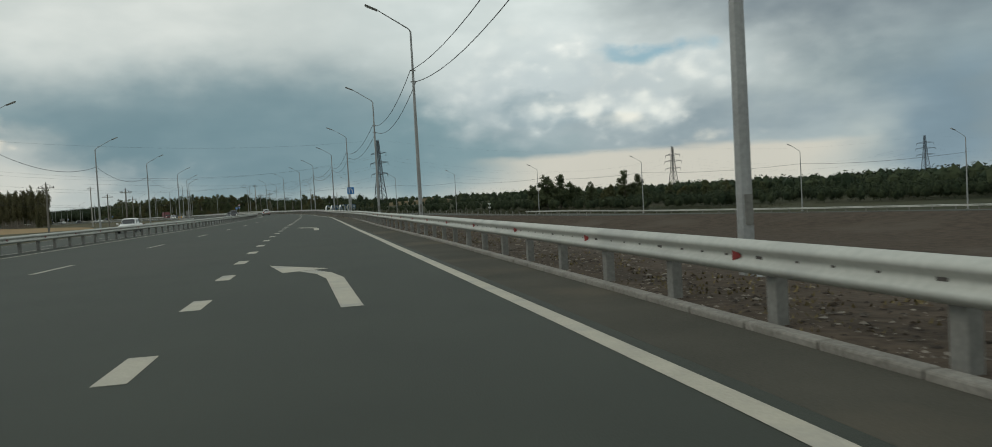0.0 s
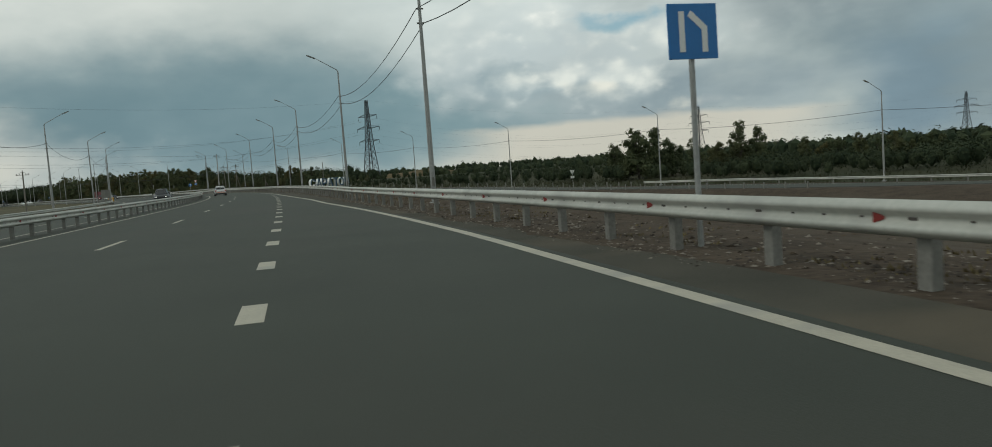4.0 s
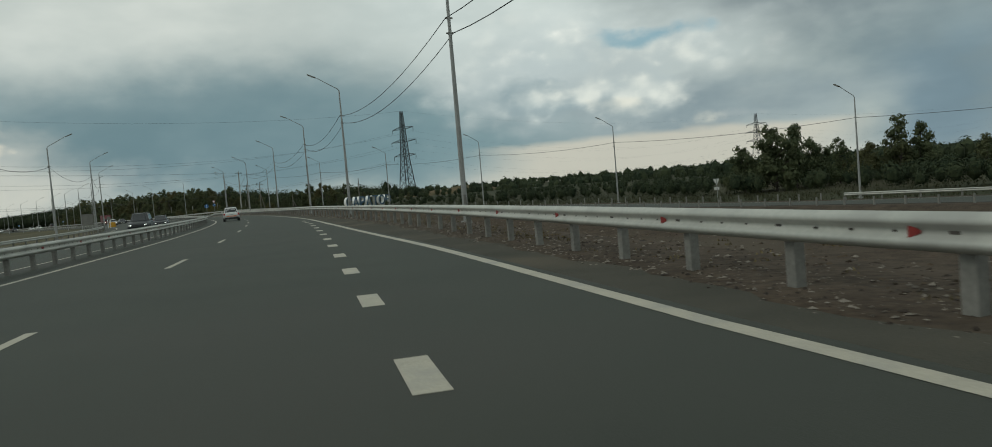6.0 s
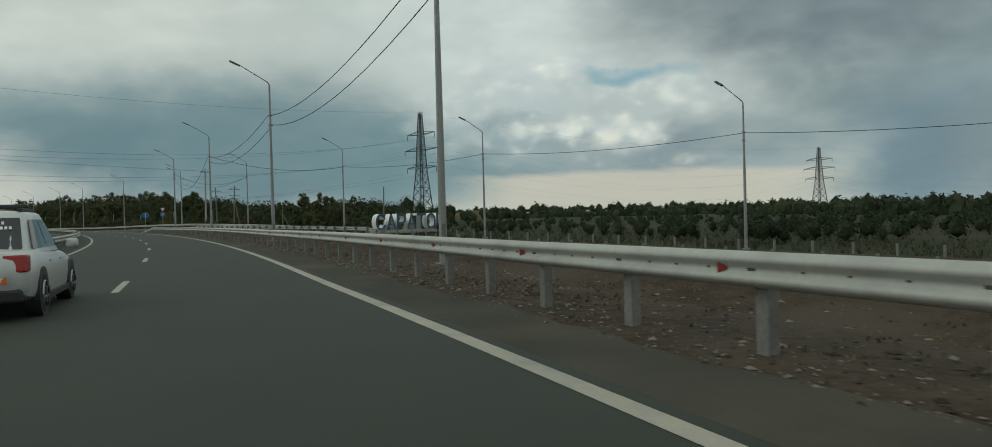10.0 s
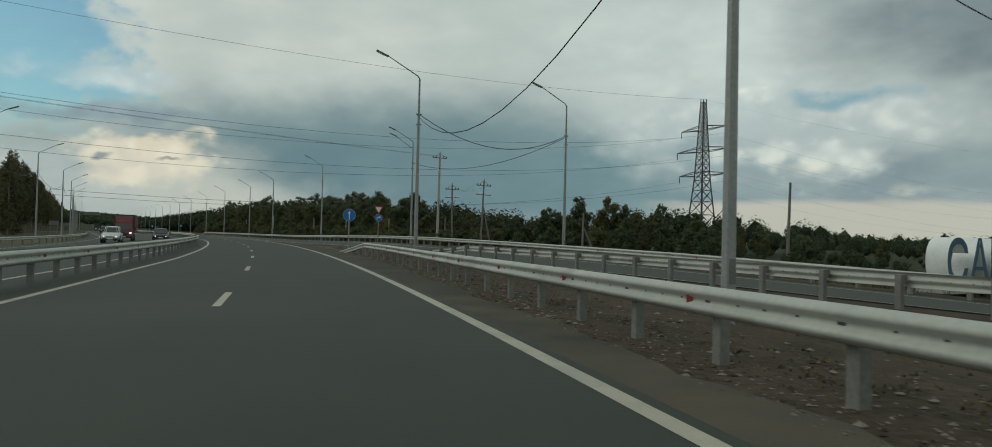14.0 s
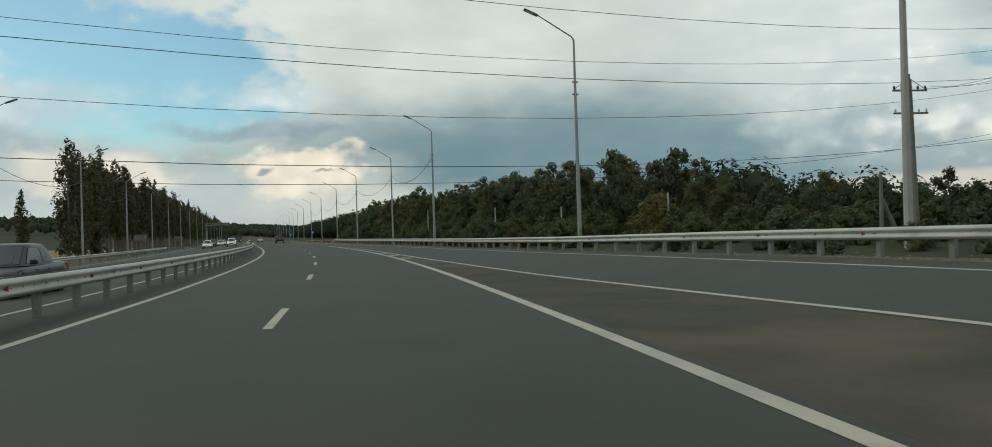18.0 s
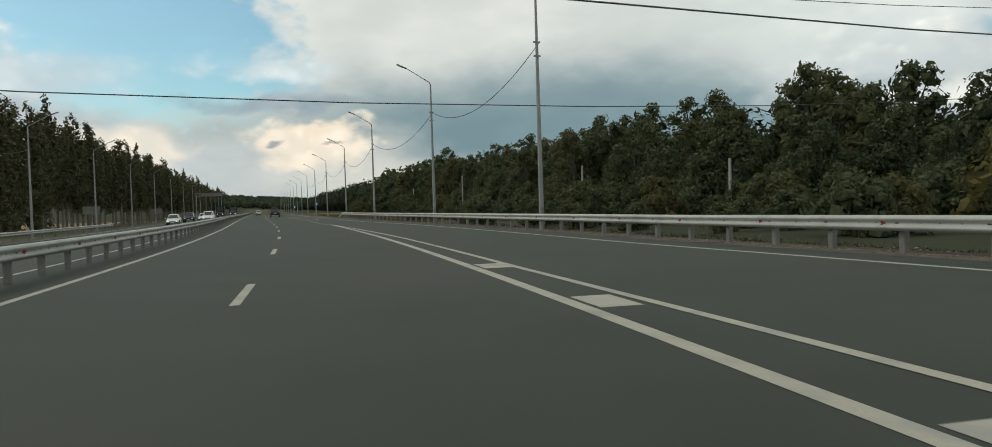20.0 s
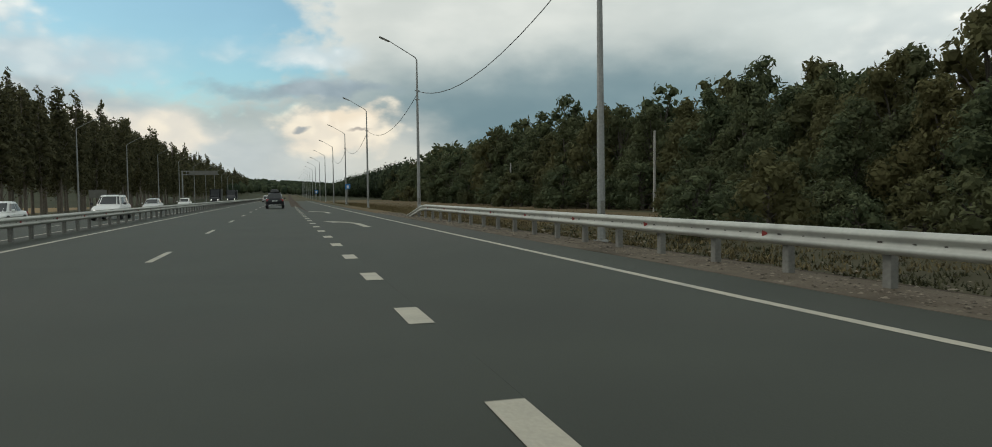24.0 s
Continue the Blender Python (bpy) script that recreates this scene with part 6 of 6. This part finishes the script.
def car(name, m, label, paint, L=4.2, W=1.7, H=1.5, style="sedan", lights=True, wheel_r=0.30):
    """y points ahead; the rear is at -L/2."""
    ob = thing(name, m, label, "car")
    hw = W / 2
    belt, plan = cabin_shape(L, W, H, style)
    up = 0.0 if style == "sedan" else 0.07
    y0, y1 = -L / 2, L / 2
    tail = ((y0, 0.80, 0.40 + up, belt - 0.10), (y0 + 0.06, 0.90, 0.33 + up, belt), (y0 + 0.2, 0.965, 0.27 + up, belt + 0.035), (y0 + 0.6, 0.995, 0.22 + up, belt + 0.04))
    nose = ((-0.6, 1.0, 0.20 + up, belt + 0.01), (0.5, 1.0, 0.20 + up, belt - 0.02), (y1 - 1.15, 0.995, 0.20 + up, belt - 0.04), (y1 - 0.7, 0.98, 0.21 + up, belt - 0.10), (y1 - 0.3, 0.93, 0.24 + up, belt - 0.17), (y1 - 0.1, 0.85, 0.28 + up, belt - 0.25), (y1, 0.70, 0.36 + up, belt - 0.34))
    soft_part("body", shell([(y, w * hw, a, b) for y, w, a, b in tail + nose]), paint, ob)
    bm = bmesh.new()
    rings = []
    for f, k in ((0.0, 1.0), (0.3, 1.0), (0.6, 1.0), (0.85, 1.0), (0.96, 0.985), (1.0, 0.93), (1.03, 0.75), (1.06, 0.4)):
        w, r, q, z = plan(min(f, 1.0))
        z = z + (f - min(f, 1.0)) * 0.6
        ring = []
        for t in range(32):
            a = 2 * math.pi * t / 32
            c, d = math.cos(a), math.sin(a)
            e = (abs(c) ** 6 + abs(d) ** 6) ** (-1 / 6)
            ring.append(bm.verts.new((w * k * c * e, (r + q) / 2 + (q - r) / 2 * k * d * e, z)))
        rings.append(ring)
    for a, b in zip(rings[:-1], rings[1:]):
        for t in range(32):
            bm.faces.new((a[t], a[(t + 1) % 32], b[(t + 1) % 32], b[t]))
    bm.faces.new(rings[-1])
    soft_part("cabin", bm, paint, ob)
    soft_part("windscreen", patch(lambda f, u: end_point(plan, f, u, True, 0.008), -0.86, 0.86, 0.10, 0.88, True), M_GLASS, ob)
    soft_part("rear_window", patch(lambda f, u: end_point(plan, f, u, False, 0.008), -0.84, 0.84, 0.12, 0.86, False), M_GLASS, ob)
    doors = ((-0.78, -0.10), (-0.04, 0.74)) if style == "sedan" else ((-0.92, -0.48), (-0.43, 0.10), (0.15, 0.80))
    for sx in (-1, 1):
        for a, b in doors:
            def glass(f, v):
                q = side_point(plan, f, v, 0.006)
                return Vector((sx * q.x, q.y, q.z))
            soft_part("side_window", patch(glass, a, b, 0.12, 0.82, sx < 0), M_GLASS, ob)
        soft_part("mirror", boxed(sx * (hw + 0.10) - 0.09, y1 - 1.42, belt, sx * (hw + 0.10) + 0.09, y1 - 1.30, belt + 0.14, bevel=0.03), paint if style == "sedan" else M_BLACK, ob)
        part("sill", boxed(sx * (hw * 0.97) - 0.03, -L * 0.22, 0.19 + up, sx * (hw * 0.97) + 0.03, L * 0.24, 0.29 + up, bevel=0.01), M_BLACK, ob)
        for y in (-0.55, 0.35):
            part("door_handle", boxed(sx * hw * 0.985 - 0.015, y - 0.1, belt - 0.17, sx * hw * 0.985 + 0.015, y + 0.06, belt - 0.14), paint, ob)
    for x in (-hw + 0.10, hw - 0.10):
        for y in (-L * 0.30 - 0.02, L * 0.305):
            # Black disc laid over the body in place of the arch's shaded hollow.
            bm = bmesh.new()
            bmesh.ops.create_cone(bm, cap_ends=True, segments=24, radius1=wheel_r + 0.055, radius2=wheel_r + 0.055, depth=0.22, matrix=pose(0, 0, 0, 0, 90, 0))
            part("wheel_arch", bm, M_BLACK, ob, m=pose(x - (0.002 if x > 0 else -0.002), y, wheel_r + 0.03))
            wheel(ob, x + (0.012 if x > 0 else -0.012), y, wheel_r)
    part("rear_bumper", boxed(-hw * 0.86, y0 - 0.02, 0.25 + up, hw * 0.86, y0 + 0.24, 0.43 + up, bevel=0.04), M_BLACK, ob)
    part("front_bumper", boxed(-hw * 0.80, y1 - 0.24, 0.25 + up, hw * 0.80, y1 + 0.015, 0.40 + up, bevel=0.04), M_BLACK, ob)
    part("grille", boxed(-hw * 0.42, y1 - 0.12, belt - 0.46, hw * 0.42, y1 + 0.008, belt - 0.36, bevel=0.01), M_BLACK, ob)
    for sx in (-1, 1):
        part("tail_light", frustum((sx * hw * 0.745 - hw * 0.205, y0 - 0.004, sx * hw * 0.745 + hw * 0.205, y0 + 0.22), (sx * hw * 0.77 - hw * 0.17, y0 + 0.03, sx * hw * 0.77 + hw * 0.17, y0 + 0.26), belt - 0.25, belt - 0.02, 0.03), M_TAIL, ob)
        part("headlight", frustum((sx * hw * 0.63 - 0.15, y1 - 0.26, sx * hw * 0.63 + 0.15, y1 - 0.015), (sx * hw * 0.66 - 0.15, y1 - 0.32, sx * hw * 0.66 + 0.14, y1 - 0.08), belt - 0.42, belt - 0.27, 0.02), M_WHITE, ob)
        if lights:
            bm = bmesh.new()
            bmesh.ops.create_cone(bm, cap_ends=True, segments=16, radius1=0.055, radius2=0.055, depth=0.02, matrix=pose(0, 0, 0, 90, 0, 0))
            part("lamp_lens", bm, M_HEAD, ob, m=pose(sx * hw * 0.62, y1 - 0.005, belt - 0.36))
    part("number_plate", boxed(-0.26, y0 - 0.016, belt - 0.26, 0.26, y0 - 0.004, belt - 0.15), M_WHITE, ob)
    part("number_plate", boxed(-0.26, y1 + 0.016, 0.29 + up, 0.26, y1 + 0.026, 0.40 + up), M_WHITE, ob)
    for x in np.linspace(-0.2, 0.2, 7):
        part("plate_bar", boxed(x - 0.02, y0 - 0.020, belt - 0.235, x + 0.02, y0 - 0.015, belt - 0.175), M_BLACK, ob)
    if style != "sedan":
        for x in (-1, 1):
            part("roof_rail", tubed([(x * hw * 0.62, y0 + 0.7, H - 0.02), (x * hw * 0.63, y0 + 0.85, H + 0.04), (x * hw * 0.63, y1 - 2.1, H + 0.04), (x * hw * 0.62, y1 - 1.95, H - 0.02)], (0.02, 0.02, 0.02, 0.02), 6), M_BLACK, ob)
    return ob


LANE_L, LANE_R = -1.75, 1.85
patrol = car("patrol_car", at(176.5, -1.55, 0.004), "silver saloon with orange stripes and a roof light bar", M_SILVER, 4.25, 1.70, 1.50)
part("rear_stripe", boxed(-0.56, -2.14, 0.50, 0.56, -2.126, 0.60), M_ORANGE, patrol)
for k in range(8):
    part("stripe_bar", poly([(-0.54 + 0.14 * k, 0.505), (-0.50 + 0.14 * k, 0.505), (-0.45 + 0.14 * k, 0.595), (-0.49 + 0.14 * k, 0.595)], -2.147), M_WHITE, patrol)
part("roof_bar", boxed(-0.50, -0.30, 1.53, 0.50, -0.08, 1.60, bevel=0.03), M_BLACK, patrol)
for x in (-0.48, 0.48):
    part("roof_rack", boxed(x - 0.03, -0.75, 1.47, x + 0.03, 0.20, 1.535, bevel=0.01), M_BLACK, patrol)
plan_p = cabin_shape(4.25, 1.70, 1.50, "sedan")[1]
for row, (f, n, w) in enumerate(((0.70, 15, 0.60), (0.58, 17, 0.66))):
    for k in range(n):
        if (k + row) % 5 != 4:
            u = w * (2 * k / (n - 1) - 1)
            part("lettering_bar", patch(lambda g, a: end_point(plan_p, g, a, False, 0.014), u - 0.026, u + 0.026, f, f + 0.07, False, 1, 1), M_WHITE, patrol)

suv = car("suv", at(498.0, LANE_R - 0.2, 0.004), "black SUV with a roof box driving ahead", M_DARKCAR, 4.35, 1.82, 1.66, "suv", wheel_r=0.34)
part("roof_box", frustum((-0.42, -1.3, 0.42, 0.5), (-0.34, -1.1, 0.34, 0.15), 1.71, 2.02, 0.09), M_BLACK, suv, "glossy black roof box")
for y in (-0.9, 0.1):
    part("roof_bar", boxed(-0.6, y - 0.03, 1.66, 0.6, y + 0.03, 1.71), M_BLACK, suv)
part("bumper_trim", boxed(-0.62, -2.225, 0.34, 0.62, -2.20, 0.42), M_SILVER, suv)
car("hatchback", at(592.0, LANE_L, 0.004), "small white saloon far ahead in the outer lane", M_WHITECAR, 4.0, 1.66, 1.48)


def oncoming(s, d):
    return at(s, d, float(opp_z(d)) + 0.004, 180)


car("pickup", oncoming(162.5, -9.3), "dark grey off-road car with its headlights on", M_GREYCAR, 4.9, 1.85, 1.80, "suv", wheel_r=0.37)
car("saloon", oncoming(192.5, -9.6), "black saloon with its headlights on in the oncoming lane", M_DARKCAR, 4.4, 1.75, 1.45)
car("estate_car", oncoming(321.5, -12.2), "silver compact off-road car in the oncoming lane", M_SILVER, 4.0, 1.75, 1.65, "suv", wheel_r=0.34)
car("saloon", oncoming(334.5, -8.1), "black saloon with its headlights on beside a lorry", M_DARKCAR, 4.5, 1.75, 1.44)
car("saloon", oncoming(462.0, -12.7), "white saloon in the oncoming lanes", M_WHITECAR, 4.4, 1.75, 1.46)
car("saloon", oncoming(470.0, -8.6), "white off-road car in the oncoming lanes", M_WHITECAR, 4.5, 1.8, 1.65, "suv")
car("pickup", oncoming(495.7, -13.4), "dark pickup beside the poplars in the oncoming lane", M_GREYCAR, 4.8, 1.8, 1.7, "suv", wheel_r=0.36)
car("saloon", oncoming(507.0, -11.8), "pale silver saloon in the oncoming lanes", M_SILVER, 4.4, 1.75, 1.46)
car("saloon", oncoming(61.0, -12.5), "white saloon in the oncoming lanes", M_WHITECAR, 4.3, 1.74, 1.46)
car("saloon", oncoming(540.0, -12.5), "white saloon far off in the oncoming lanes", M_WHITECAR, 4.3, 1.74, 1.46)


def lorry(m, label, paint, box_len=4.4, width=2.2, height=3.05):
    ob = thing("box_lorry", m, label, "lorry")
    part("cargo_box", boxed(-width / 2, -3.3, 0.95, width / 2, -3.3 + box_len, height, bevel=0.03), paint, ob, "tall maroon cargo box")
    for z in (0.95, height - 0.06):
        part("box_edge", boxed(-width / 2 - 0.012, -3.3, z, width / 2 + 0.012, -3.29 + box_len, z + 0.06), M_GREYCAR, ob)
    y1 = -3.3 + box_len
    part("cab", frustum((-0.98, y1 + 0.06, 0.98, y1 + 1.9), (-0.98, y1 + 0.06, 0.98, y1 + 1.55), 0.42, 1.25, 0.07), paint, ob)
    part("cab_top", frustum((-0.95, y1 + 0.06, 0.95, y1 + 1.42), (-0.82, y1 + 0.1, 0.82, y1 + 0.72), 1.22, 2.1, 0.07), paint, ob)
    part("windscreen", frustum((-0.84, y1 + 1.30, 0.84, y1 + 1.43), (-0.74, y1 + 0.74, 0.74, y1 + 0.80), 1.30, 1.98, 0.01), M_GLASS, ob)
    for sx in (-1, 1):
        part("side_window", boxed(sx * 0.90 - 0.03, y1 + 0.35, 1.35, sx * 0.90 + 0.03, y1 + 0.95, 1.85, bevel=0.01), M_GLASS, ob)
        part("mirror", boxed(sx * 1.15 - 0.09, y1 + 1.05, 1.30, sx * 1.15 + 0.09, y1 + 1.15, 1.62, bevel=0.03), M_BLACK, ob)
        part("headlight", boxed(sx * 0.72 - 0.12, y1 + 1.74, 0.88, sx * 0.72 + 0.12, y1 + 1.89, 1.02, bevel=0.03), M_HEAD, ob)
    part("air_deflector", frustum((-0.8, y1 + 0.05, 0.8, y1 + 0.75), (-0.9, y1 + 0.02, 0.9, y1 + 0.2), 2.1, height - 0.15, 0.05), paint, ob)
    part("grille", boxed(-0.45, y1 + 1.86, 0.80, 0.45, y1 + 1.93, 0.98, bevel=0.01), M_BLACK, ob)
    part("bumper", boxed(-0.98, y1 + 1.72, 0.36, 0.98, y1 + 1.98, 0.66, bevel=0.05), M_BLACK, ob)
    part("number_plate", boxed(-0.26, y1 + 1.98, 0.45, 0.26, y1 + 1.99, 0.56), M_WHITE, ob)
    part("chassis", boxed(-0.4, -3.2, 0.6, 0.4, y1 + 1.2, 0.94), M_BLACK, ob)
    for y in (-1.6, y1 + 1.15):
        for x in (-0.86, 0.86):
            wheel(ob, x, y, 0.36, 0.24)
    return ob


lorry(oncoming(335.6, -12.0), "maroon box lorry with its headlights on in the oncoming lane", M_MAROON)
lorry(oncoming(594.0, -9.2), "dark lorry far off in the oncoming lanes", M_GREYCAR)
lorry(oncoming(602.0, -13.2), "grey box lorry far off in the oncoming lanes", M_GREYCAR, 6.0, 2.4, 3.4)
